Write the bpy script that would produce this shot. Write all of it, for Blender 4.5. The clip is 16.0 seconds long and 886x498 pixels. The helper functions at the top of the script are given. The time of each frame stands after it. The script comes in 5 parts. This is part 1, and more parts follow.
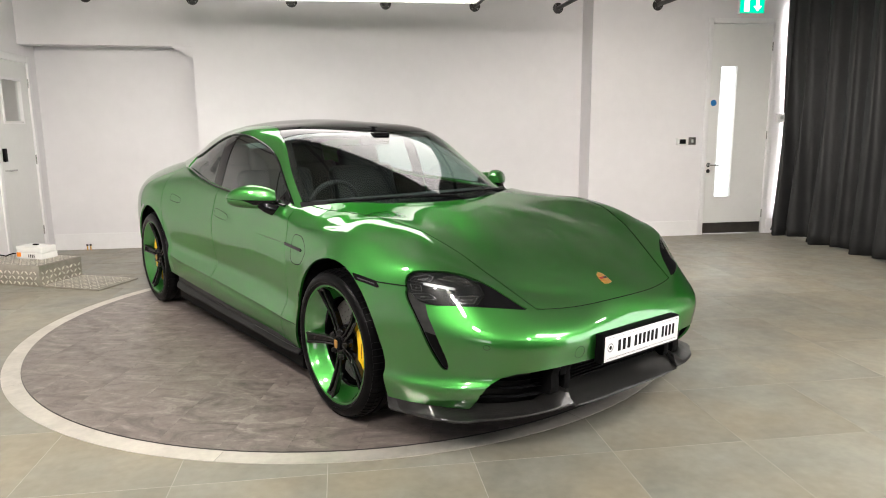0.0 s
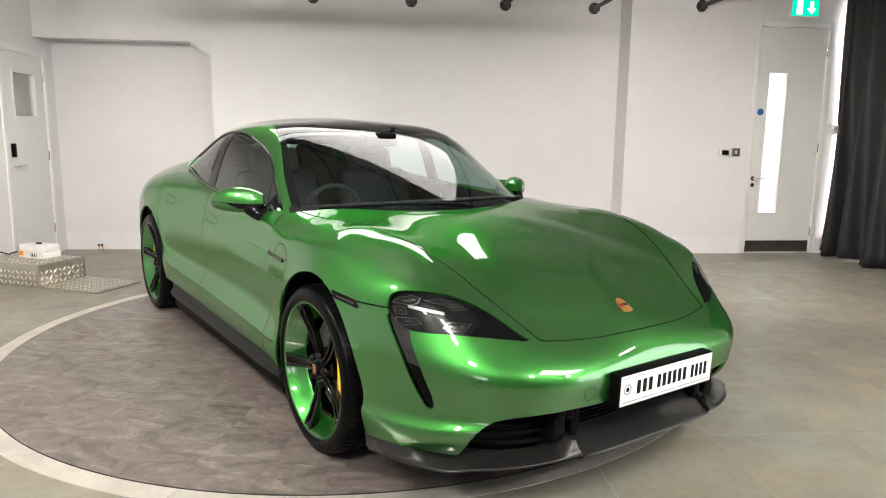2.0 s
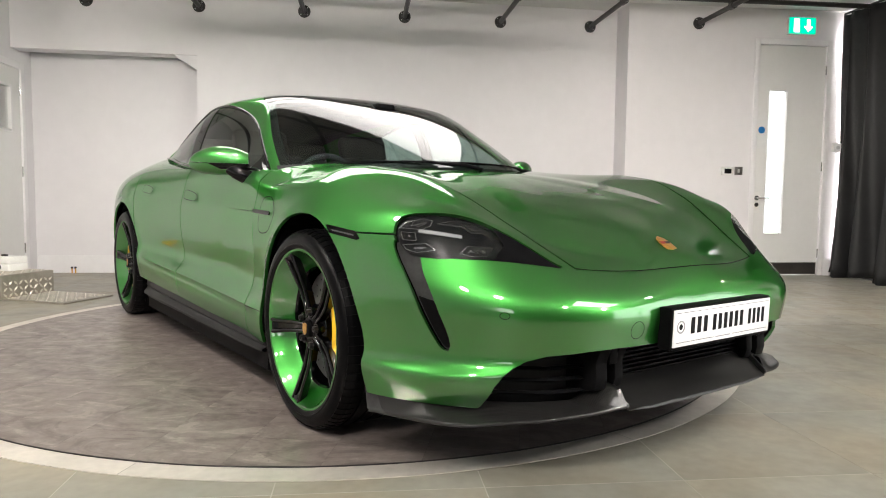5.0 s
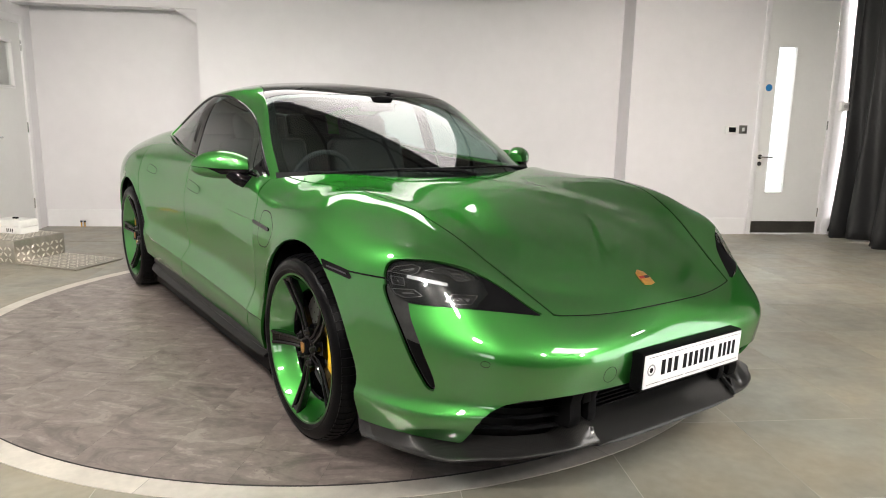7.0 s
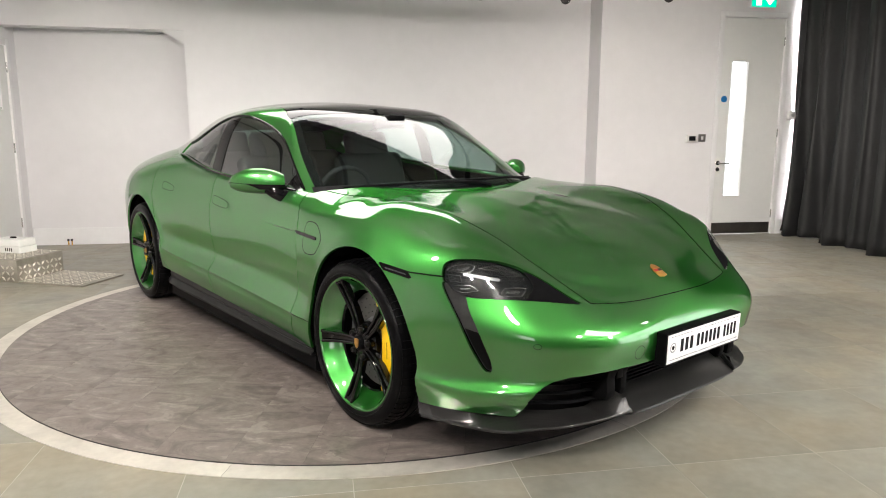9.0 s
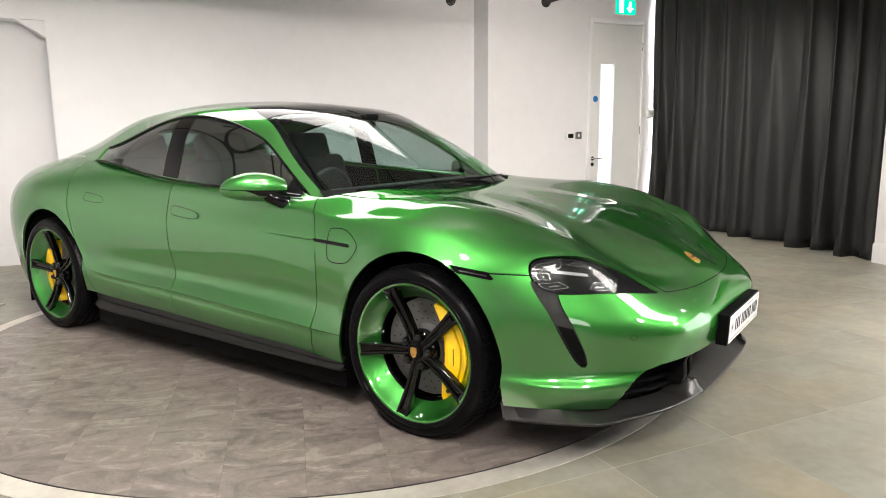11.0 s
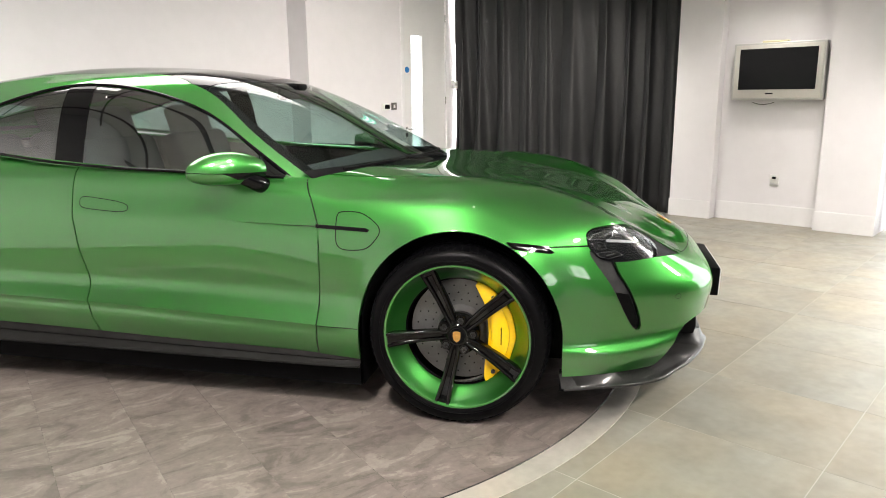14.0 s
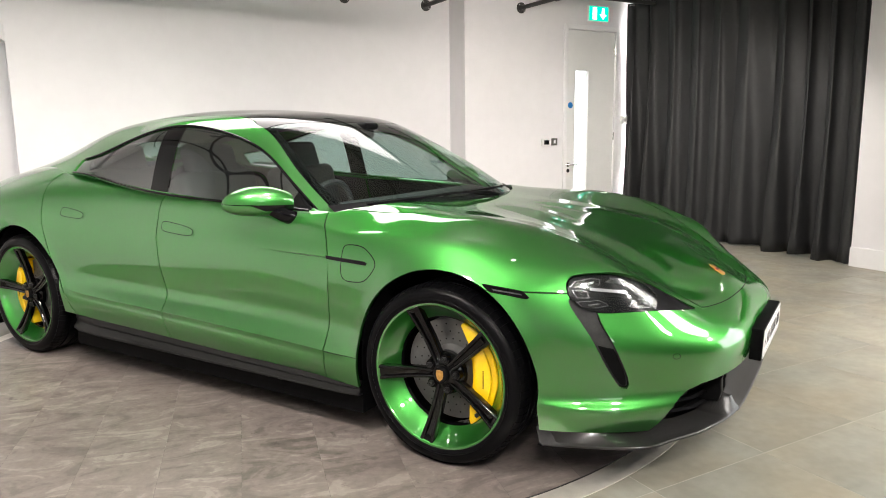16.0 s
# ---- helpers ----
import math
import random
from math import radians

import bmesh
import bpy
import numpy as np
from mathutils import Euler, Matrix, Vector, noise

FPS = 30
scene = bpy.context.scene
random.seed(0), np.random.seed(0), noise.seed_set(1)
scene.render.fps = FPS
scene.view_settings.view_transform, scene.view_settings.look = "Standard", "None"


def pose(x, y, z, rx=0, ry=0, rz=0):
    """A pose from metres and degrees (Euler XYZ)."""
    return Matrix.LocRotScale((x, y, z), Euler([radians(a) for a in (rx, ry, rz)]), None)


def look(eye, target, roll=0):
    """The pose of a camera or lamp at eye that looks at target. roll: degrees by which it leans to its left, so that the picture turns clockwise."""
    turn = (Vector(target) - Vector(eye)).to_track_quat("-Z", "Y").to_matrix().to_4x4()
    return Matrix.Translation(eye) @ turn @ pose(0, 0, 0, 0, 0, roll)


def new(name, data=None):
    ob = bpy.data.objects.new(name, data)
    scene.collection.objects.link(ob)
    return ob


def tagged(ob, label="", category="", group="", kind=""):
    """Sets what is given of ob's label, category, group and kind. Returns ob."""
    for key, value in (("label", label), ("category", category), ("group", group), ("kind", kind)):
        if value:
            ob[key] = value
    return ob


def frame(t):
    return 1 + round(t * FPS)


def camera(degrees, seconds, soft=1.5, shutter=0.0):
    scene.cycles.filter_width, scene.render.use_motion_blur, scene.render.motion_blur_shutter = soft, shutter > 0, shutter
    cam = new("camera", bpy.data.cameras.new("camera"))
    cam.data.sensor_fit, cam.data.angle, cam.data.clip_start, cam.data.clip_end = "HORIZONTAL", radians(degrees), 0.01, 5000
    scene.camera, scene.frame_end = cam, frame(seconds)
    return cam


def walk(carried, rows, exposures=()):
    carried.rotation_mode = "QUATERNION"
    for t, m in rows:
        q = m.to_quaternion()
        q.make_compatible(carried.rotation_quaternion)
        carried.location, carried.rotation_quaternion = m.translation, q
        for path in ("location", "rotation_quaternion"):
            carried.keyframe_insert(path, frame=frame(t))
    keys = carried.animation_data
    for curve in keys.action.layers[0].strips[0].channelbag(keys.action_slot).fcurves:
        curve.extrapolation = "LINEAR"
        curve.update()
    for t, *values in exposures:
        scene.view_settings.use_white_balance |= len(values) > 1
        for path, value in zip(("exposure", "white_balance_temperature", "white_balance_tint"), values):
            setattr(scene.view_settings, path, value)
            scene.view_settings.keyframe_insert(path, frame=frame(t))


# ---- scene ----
cam = camera(64.9, 16.0, 1.0)
PATH = [
    (0, (0.769, 0.402, 1.394), (1.053, 2.349, 1.04), -0.5),
    (0.5, (0.929, 0.466, 1.387), (1.101, 2.432, 1.059), -0.7),
    (1, (1.005, 0.53, 1.374), (1.145, 2.499, 1.054), -0.8),
    (1.5, (1.01, 0.666, 1.355), (1.157, 2.631, 1.008), -0.9),
    (2, (0.996, 0.8, 1.354), (1.176, 2.764, 1.021), 0.7),
    (2.5, (0.998, 0.926, 1.355), (1.171, 2.886, 0.997), 0.6),
    (3, (1.009, 1.06, 1.339), (1.171, 3.019, 0.971), -0.2),
    (3.5, (0.934, 1.124, 1.286), (1.154, 3.082, 0.941), 0.8),
    (4, (0.924, 1.154, 1.115), (1.132, 3.125, 0.851), 0.2),
    (4.5, (0.934, 1.141, 0.936), (1.144, 3.12, 0.738), 0.8),
    (5, (0.938, 1.125, 0.839), (1.158, 3.108, 0.69), 0.6),
    (7.5, (0.996, 0.992, 1.286), (1.188, 2.937, 0.862), 1.1),
    (8, (0.928, 0.868, 1.286), (1.135, 2.808, 0.845), 0.5),
    (8.5, (0.781, 0.732, 1.292), (1.076, 2.669, 0.891), -0.1),
    (9, (0.595, 0.765, 1.265), (0.931, 2.707, 0.923), 0.2),
    (9.2, (0.505, 0.812, 1.26), (0.908, 2.74, 0.918), -0.2),
    (11.5, (-0.579, 1.229, 1.253), (0.375, 2.95, 0.898), -0.3),
    (12, (-0.83, 1.361, 1.258), (0.275, 2.983, 0.875), -0.8),
    (12.5, (-0.965, 1.555, 1.252), (0.31, 3.046, 0.863), -2.0),
    (13, (-1.058, 1.746, 1.251), (0.334, 3.126, 0.853), -1.4),
    (13.5, (-1.174, 1.888, 1.269), (0.279, 3.202, 0.866), 0.1),
    (14, (-1.2, 1.95, 1.267), (0.243, 3.268, 0.841), -0.5),
    (14.5, (-1.054, 1.884, 1.251), (0.22, 3.375, 0.858), -2.2),
    (15, (-0.845, 1.74, 1.256), (0.251, 3.371, 0.885), -1.5),
    (15.5, (-0.688, 1.507, 1.26), (0.333, 3.196, 0.935), -1.0),
    (16, (-0.503, 1.387, 1.28), (0.452, 3.113, 0.953), -0.7),
]
walk(cam, [(t, look(eye, target, roll)) for t, eye, target, roll in PATH], [(0, 1.09), (9, 1.09), (11.5, 1.30), (13, 1.30), (15, 1.47), (16, 1.41)])

# ---- light ----
world = bpy.data.worlds.new("world")
scene.world = world
world.use_nodes = True
wn = world.node_tree
sky = wn.nodes.new("ShaderNodeTexSky")
sky.sky_type, sky.sun_disc, sky.sun_elevation, sky.sun_rotation = "NISHITA", False, radians(40), radians(120)
wn.links.new(sky.outputs[0], wn.nodes["Background"].inputs[0])
wn.nodes["Background"].inputs[1].default_value = 0.12


def window_light(name, at, facing, size, power, colour=(1.0, 0.965, 0.95)):
    """Daylight that enters through an opening."""
    d = bpy.data.lights.new(name, "AREA")
    d.shape, d.size, d.size_y, d.energy, d.color = "RECTANGLE", size[0], size[1], power, colour
    ob = new(name, d)
    ob.matrix_basis = look(at, facing)
    return ob


window_light("window_light", (6.22, 1.5, 1.3), (0, 1.5, 1.2), (3.3, 2.3), 10)
window_light("window_light", (-1.8, -3.44, 1.5), (-1.0, 3.6, 0.4), (1.3, 1.3), 4)
window_light("window_light", (6.32, 8.3, 1.4), (6.0, 8.3, 1.4), (0.25, 2.6), 26)

# ---- materials ----
def material(name, colour, rough=0.5, metal=0.0, coat=0.0, mottle=0.0, size=6.0, bump=0.0, bump_size=60.0, rough_var=0.0, piece=0.0, spec=0.5, shift=False, tinge=0.0):
    """A Principled material with broad stains, fine grain and relief, in object space."""
    m = bpy.data.materials.new(name)
    m.use_nodes = True
    t = m.node_tree
    b = t.nodes["Principled BSDF"]
    b.inputs["Base Color"].default_value = (*colour, 1)
    b.inputs["Roughness"].default_value = rough
    b.inputs["Metallic"].default_value = metal
    b.inputs["Coat Weight"].default_value = coat
    b.inputs["Coat Roughness"].default_value = 0.02
    b.inputs["Specular IOR Level"].default_value = spec
    co = t.nodes.new("ShaderNodeTexCoord").outputs["Object"]
    if shift or piece:
        # each piece shows another part of the grain
        off = t.nodes.new("ShaderNodeVectorMath")
        off.operation = "MULTIPLY_ADD"
        off.inputs[1].default_value = (37, 53, 71)
        t.links.new(t.nodes.new("ShaderNodeObjectInfo").outputs["Random"], off.inputs[0])
        t.links.new(co, off.inputs[2])
        co = off.outputs[0]

    def tex(scale, detail=5.0):
        n = t.nodes.new("ShaderNodeTexNoise")
        n.inputs["Scale"].default_value, n.inputs["Detail"].default_value = scale, detail
        t.links.new(co, n.inputs["Vector"])
        return n.outputs["Fac"]

    def rng(value, lo, hi, a=0.3, z=0.7):
        n = t.nodes.new("ShaderNodeMapRange")
        n.inputs["From Min"].default_value, n.inputs["From Max"].default_value = a, z
        n.inputs["To Min"].default_value, n.inputs["To Max"].default_value = lo, hi
        t.links.new(value, n.inputs["Value"])
        return n.outputs["Result"]

    def times(a, c):
        n = t.nodes.new("ShaderNodeMath")
        n.operation = "MULTIPLY"
        t.links.new(a, n.inputs[0])
        t.links.new(c, n.inputs[1])
        return n.outputs[0]

    value = None
    if mottle:
        value = times(rng(tex(size), 1 - mottle, 1 + mottle), rng(tex(size * 7, 8.0), 1 - mottle * 0.5, 1 + mottle * 0.5))
    if piece:
        info = t.nodes.new("ShaderNodeObjectInfo").outputs["Random"]
        p = rng(info, 1 - piece, 1 + piece, 0, 1)
        value = times(value, p) if value else p
    if value:
        v = t.nodes.new("ShaderNodeVectorMath")
        v.operation = "SCALE"
        v.inputs[0].default_value = colour
        t.links.new(value, v.inputs["Scale"])
        out = v.outputs[0]
        if tinge:
            # warm and cool clouds
            hue = t.nodes.new("ShaderNodeMix")
            hue.data_type, hue.blend_type = "RGBA", "MULTIPLY"
            hue.inputs["Factor"].default_value = 1.0
            cloud = t.nodes.new("ShaderNodeMix")
            cloud.data_type = "RGBA"
            cloud.inputs[6].default_value = (1 + tinge, 1, 1 - 1.3 * tinge, 1)
            cloud.inputs[7].default_value = (1 - tinge, 1, 1 + tinge, 1)
            t.links.new(rng(tex(size * 0.6, 6.0), 0, 1, 0.35, 0.65), cloud.inputs["Factor"])
            t.links.new(out, hue.inputs[6])
            t.links.new(cloud.outputs[2], hue.inputs[7])
            out = hue.outputs[2]
        t.links.new(out, b.inputs["Base Color"])
    if rough_var:
        t.links.new(rng(tex(size * 3), rough - rough_var, rough + rough_var), b.inputs["Roughness"])
    if bump:
        n = t.nodes.new("ShaderNodeBump")
        n.inputs["Strength"].default_value, n.inputs["Distance"].default_value = bump, 0.002
        t.links.new(tex(bump_size, 6.0), n.inputs["Height"])
        t.links.new(n.outputs[0], b.inputs["Normal"])
    return m


def glow(name, colour, strength):
    m = bpy.data.materials.new(name)
    m.use_nodes = True
    t = m.node_tree
    t.nodes.remove(t.nodes["Principled BSDF"])
    e = t.nodes.new("ShaderNodeEmission")
    e.inputs[0].default_value, e.inputs[1].default_value = (*colour, 1), strength
    t.links.new(e.outputs[0], t.nodes["Material Output"].inputs[0])
    return m


def pane(name, tint, gloss=0.045):
    """Thin glass: it lets light through with a tint, and mirrors more at a flat angle."""
    m = bpy.data.materials.new(name)
    m.use_nodes = True
    t = m.node_tree
    t.nodes.remove(t.nodes["Principled BSDF"])
    a = t.nodes.new("ShaderNodeBsdfTransparent")
    a.inputs[0].default_value = (*tint, 1)
    g = t.nodes.new("ShaderNodeBsdfGlossy")
    g.inputs["Roughness"].default_value = 0.01
    w = t.nodes.new("ShaderNodeLayerWeight")
    w.inputs[0].default_value = 0.5
    p = t.nodes.new("ShaderNodeMath")
    p.operation = "POWER"
    p.inputs[1].default_value = 5.0
    t.links.new(w.outputs["Facing"], p.inputs[0])
    f = t.nodes.new("ShaderNodeMath")
    f.operation = "MULTIPLY_ADD"
    f.inputs[1].default_value, f.inputs[2].default_value = 1 - gloss, gloss
    t.links.new(p.outputs[0], f.inputs[0])
    mix = t.nodes.new("ShaderNodeMixShader")
    t.links.new(f.outputs[0], mix.inputs[0])
    t.links.new(a.outputs[0], mix.inputs[1])
    t.links.new(g.outputs[0], mix.inputs[2])
    t.links.new(mix.outputs[0], t.nodes["Material Output"].inputs[0])
    return m


def car_paint(name, colour):
    m = material(name, colour, rough=0.38, metal=0.92, coat=1.0)
    t = m.node_tree
    b = t.nodes["Principled BSDF"]
    b.inputs["Coat IOR"].default_value = 1.95
    b.inputs["Coat Roughness"].default_value = 0.008
    b.inputs["Specular Tint"].default_value = (0.30, 0.62, 0.30, 1)
    w = t.nodes.new("ShaderNodeTexVoronoi")
    w.inputs["Scale"].default_value = 2500
    co = t.nodes.new("ShaderNodeTexCoord")
    t.links.new(co.outputs["Object"], w.inputs["Vector"])
    n = t.nodes.new("ShaderNodeMapRange")
    n.inputs["To Min"].default_value, n.inputs["To Max"].default_value = 0.85, 1.15
    t.links.new(w.outputs["Color"], n.inputs["Value"])
    v = t.nodes.new("ShaderNodeVectorMath")
    v.operation = "SCALE"
    v.inputs[0].default_value = colour
    t.links.new(n.outputs["Result"], v.inputs["Scale"])
    t.links.new(v.outputs[0], b.inputs["Base Color"])
    return m


def slate(name):
    """Vinyl printed as riven slate: ragged plates of three browns, dark pits and pale scuffs."""
    m = material(name, (0.2, 0.16, 0.14), 0.36, rough_var=0.08, size=5, shift=True)
    t = m.node_tree
    b = t.nodes["Principled BSDF"]
    co = [n for n in t.nodes if n.type == "VECT_MATH"][0].outputs[0]

    def noise(scale, detail, rough, warp, stretch=(1, 1, 1)):
        mp = t.nodes.new("ShaderNodeMapping")
        mp.inputs["Scale"].default_value = stretch
        mp.inputs["Rotation"].default_value = (0, 0, 0.5)
        t.links.new(co, mp.inputs["Vector"])
        n = t.nodes.new("ShaderNodeTexNoise")
        n.inputs["Scale"].default_value, n.inputs["Detail"].default_value = scale, detail
        n.inputs["Roughness"].default_value, n.inputs["Distortion"].default_value = rough, warp
        t.links.new(mp.outputs[0], n.inputs["Vector"])
        return n.outputs["Fac"]

    def ramp(value, stops):
        r = t.nodes.new("ShaderNodeValToRGB")
        while len(r.color_ramp.elements) < len(stops):
            r.color_ramp.elements.new(0.5)
        for e, (at, c) in zip(r.color_ramp.elements, stops):
            e.position, e.color = at, (*c, 1)
        t.links.new(value, r.inputs[0])
        return r.outputs[0]

    def mix(kind, a, c, factor=1.0):
        x = t.nodes.new("ShaderNodeMix")
        x.data_type, x.blend_type = "RGBA", kind
        x.inputs["Factor"].default_value = factor
        t.links.new(a, x.inputs[6])
        t.links.new(c, x.inputs[7])
        return x.outputs[2]

    plates = ramp(noise(2.9, 9, 0.66, 1.5, (1, 2.1, 1)), [(0.30, (0.088, 0.072, 0.067)), (0.43, (0.125, 0.104, 0.096)), (0.47, (0.160, 0.135, 0.124)), (0.56, (0.176, 0.150, 0.137)), (0.60, (0.236, 0.206, 0.186))])
    fine = ramp(noise(38, 6, 0.65, 0.3), [(0.32, (0.86, 0.86, 0.86)), (0.68, (1.12, 1.12, 1.12))])
    pits = ramp(noise(9, 9, 0.7, 0.8), [(0.0, (0.62, 0.61, 0.61)), (0.335, (0.66, 0.65, 0.65)), (0.37, (1, 1, 1))])
    scuffs = ramp(noise(16, 3, 0.5, 0.6, (1, 9, 1)), [(0.70, (1, 1, 1)), (0.74, (1.45, 1.45, 1.45))])
    t.links.new(mix("MULTIPLY", mix("MULTIPLY", mix("MULTIPLY", plates, fine), pits), scuffs), b.inputs["Base Color"])
    return m


WHITE = material("white_wall_paint", (0.735, 0.718, 0.735), 0.75, mottle=0.03, size=1.2, bump=0.12, bump_size=140)
# colour of the unseen south wall, set dark to deepen the car's reflections
UNSEENWALL = material("unseen_wall_dark_grey", (0.16, 0.16, 0.165), 0.75, mottle=0.05, size=1.2)
TRIM = material("white_gloss_paint", (0.775, 0.765, 0.775), 0.4, mottle=0.03, size=3)
CEILING = material("ceiling_paint", (0.66, 0.655, 0.64), 0.85, mottle=0.05, size=1.5)
TILE = material("grey_stone_tile", (0.222, 0.208, 0.170), 0.42, tinge=0.05, mottle=0.16, size=3.2, rough_var=0.05, piece=0.05)
GROUT = material("tile_grout", (0.36, 0.35, 0.31), 0.8, mottle=0.1, size=9)
STEEL = material("brushed_steel", (0.62, 0.585, 0.53), 0.38, 0.55, piece=0.10, mottle=0.12, size=4, rough_var=0.08)
# one metal in two tones: part of the relief's light and shade is painted in
TREADBASE = material("tread_plate_dark_ground", (0.46, 0.43, 0.37), 0.45, 0.9, mottle=0.12, size=12)
TREAD = material("tread_plate_aluminium", (0.80, 0.76, 0.68), 0.3, 0.9, mottle=0.08, size=12)
PIPE = material("black_pipe", (0.025, 0.023, 0.023), 0.45, mottle=0.2, size=10)
CURTAIN = material("black_curtain_cloth", (0.0125, 0.0128, 0.0138), 0.62, mottle=0.25, size=4, bump=0.3, bump_size=500)
DOORPAINT = material("door_paint", (0.72, 0.72, 0.71), 0.45, mottle=0.02, size=3)
CHROME = material("satin_chrome", (0.7, 0.7, 0.7), 0.2, 1.0, mottle=0.04, size=20)
BLACKP = material("black_plastic", (0.005, 0.005, 0.0055), 0.42, mottle=0.15, size=20, spec=0.03)
GLOSSB = material("gloss_black", (0.002, 0.002, 0.0024), 0.06, coat=0.2, spec=0.15, mottle=0.1, size=20)
WHEELBLACK = material("gloss_black_wheel_lacquer", (0.001, 0.001, 0.0012), 0.05, coat=0.5, spec=0.1, mottle=0.1, size=20)
WHITEP = material("white_plastic", (0.75, 0.75, 0.73), 0.35, mottle=0.03, size=20)
PAINT = car_paint("green_metallic_paint", (0.040, 0.225, 0.039))
RUBBER = material("tyre_rubber", (0.0025, 0.0025, 0.003), 0.32, spec=0.08, mottle=0.2, size=20, bump=0.2, bump_size=300)
CARBON = material("carbon_fibre", (0.011, 0.0105, 0.010), 0.36, coat=0.35, spec=0.25, mottle=0.25, size=60, bump=0.05, bump_size=600)
CARBON.node_tree.nodes["Principled BSDF"].inputs["Coat Roughness"].default_value = 0.10
weave = CARBON.node_tree.nodes.new("ShaderNodeTexChecker")
weave.inputs["Scale"].default_value = 240
weave.inputs["Color1"].default_value, weave.inputs["Color2"].default_value = (0.005, 0.005, 0.005, 1), (0.019, 0.0185, 0.018, 1)
CARBON.node_tree.links.new(CARBON.node_tree.nodes.new("ShaderNodeTexCoord").outputs["Object"], weave.inputs["Vector"])
CARBON.node_tree.links.new(weave.outputs["Color"], CARBON.node_tree.nodes["Principled BSDF"].inputs["Base Color"])
YELLOW = material("yellow_brake_paint", (0.85, 0.53, 0.0), 0.35, coat=0.6, mottle=0.05, size=20)
DISC = material("ceramic_brake_disc", (0.14, 0.14, 0.14), 0.4, 0.6, mottle=0.1, size=30)
TINT = pane("tinted_glass", (0.50, 0.64, 0.61), gloss=0.24)
SCREENGLASS = pane("windscreen_glass", (0.70, 0.82, 0.79), gloss=0.05)
CLEAR = pane("clear_glass", (0.95, 0.97, 0.96))
ROOFGLASS = material("black_roof_glass", (0.003, 0.003, 0.004), 0.03, spec=0.22, mottle=0.1, size=5)
LEATHER = material("black_leather", (0.022, 0.023, 0.026), 0.5, spec=0.3, mottle=0.15, size=15, bump=0.2, bump_size=200)
SHEET = slate("mottled_brown_vinyl")
BLUE = material("blue_sign", (0.01, 0.16, 0.42), 0.4, mottle=0.03, size=30)
SCREEN = material("dark_screen", (0.006, 0.006, 0.007), 0.15, spec=0.2, mottle=0.05, size=5)
SILVER = material("silver_plastic", (0.55, 0.55, 0.53), 0.35, 0.5, mottle=0.03, size=20)
GOLD = material("gold_enamel", (0.65, 0.36, 0.10), 0.3, 0.8, mottle=0.15, size=80)
ORANGE = material("orange_plastic", (0.75, 0.22, 0.01), 0.4, mottle=0.05, size=40)
SOFTLIGHT = glow("light_box_diffuser", (1.0, 0.945, 0.90), 2.7)
SOFTDAY = glow("dull_daylight_outside", (1.0, 0.99, 0.98), 1.0)
FRONTLIGHT = glow("front_light_box_diffuser", (1.0, 0.95, 0.90), 7.0)
DAYLIGHT = glow("daylight_outside", (0.98, 0.99, 1.0), 1.6)
SIGNGREEN = glow("exit_sign_green", (0.0, 0.50, 0.28), 1.0)
SIGNWHITE = glow("exit_sign_white", (0.95, 1.0, 0.97), 1.3)


# ---- mesh helpers ----
def part(name, geo, mat, parent=None, label="", smooth=True, angle=35):
    """Links geometry (verts, faces) or a bmesh as one mesh object, under parent if there is one."""
    me = bpy.data.meshes.new(name)
    if isinstance(geo, tuple):
        me.from_pydata([tuple(map(float, v)) for v in geo[0]], [], [tuple(map(int, f)) for f in geo[1]])
        me.validate()
    else:
        geo.to_mesh(me)
        geo.free()
    me.materials.append(mat)
    if smooth:
        me.polygons.foreach_set("use_smooth", [True] * len(me.polygons))
        me.set_sharp_from_angle(angle=radians(angle))
    ob = new(name, me)
    if parent is not None:
        ob.parent = parent
    if label:
        tagged(ob, label)
    return ob


def thing(name, label, category, at=None, group="", kind=""):
    e = new(name)
    e.empty_display_size = 0.1
    if at is not None:
        e.matrix_basis = at
    return tagged(e, label, category, group, kind)


def box(lo, hi, bevel=0.0, segments=2):
    bm = bmesh.new()
    bmesh.ops.create_cube(bm, size=1)
    for v in bm.verts:
        v.co = Vector([lo[i] + (v.co[i] + 0.5) * (hi[i] - lo[i]) for i in range(3)])
    if bevel:
        bmesh.ops.bevel(bm, geom=bm.edges[:], offset=bevel, segments=segments, affect="EDGES", profile=0.5)
    return bm


def add(bm, other):
    me = bpy.data.meshes.new("join")
    other.to_mesh(me)
    other.free()
    bm.from_mesh(me)
    bpy.data.meshes.remove(me)
    return bm


def rod(a, b, r, n=16, r2=None):
    a, b = Vector(a), Vector(b)
    bm = bmesh.new()
    bmesh.ops.create_cone(bm, cap_ends=True, segments=n, radius1=r, radius2=r if r2 is None else r2, depth=(b - a).length)
    bmesh.ops.transform(bm, verts=bm.verts[:], matrix=Matrix.Translation((a + b) / 2) @ (b - a).to_track_quat("Z", "Y").to_matrix().to_4x4())
    return bm


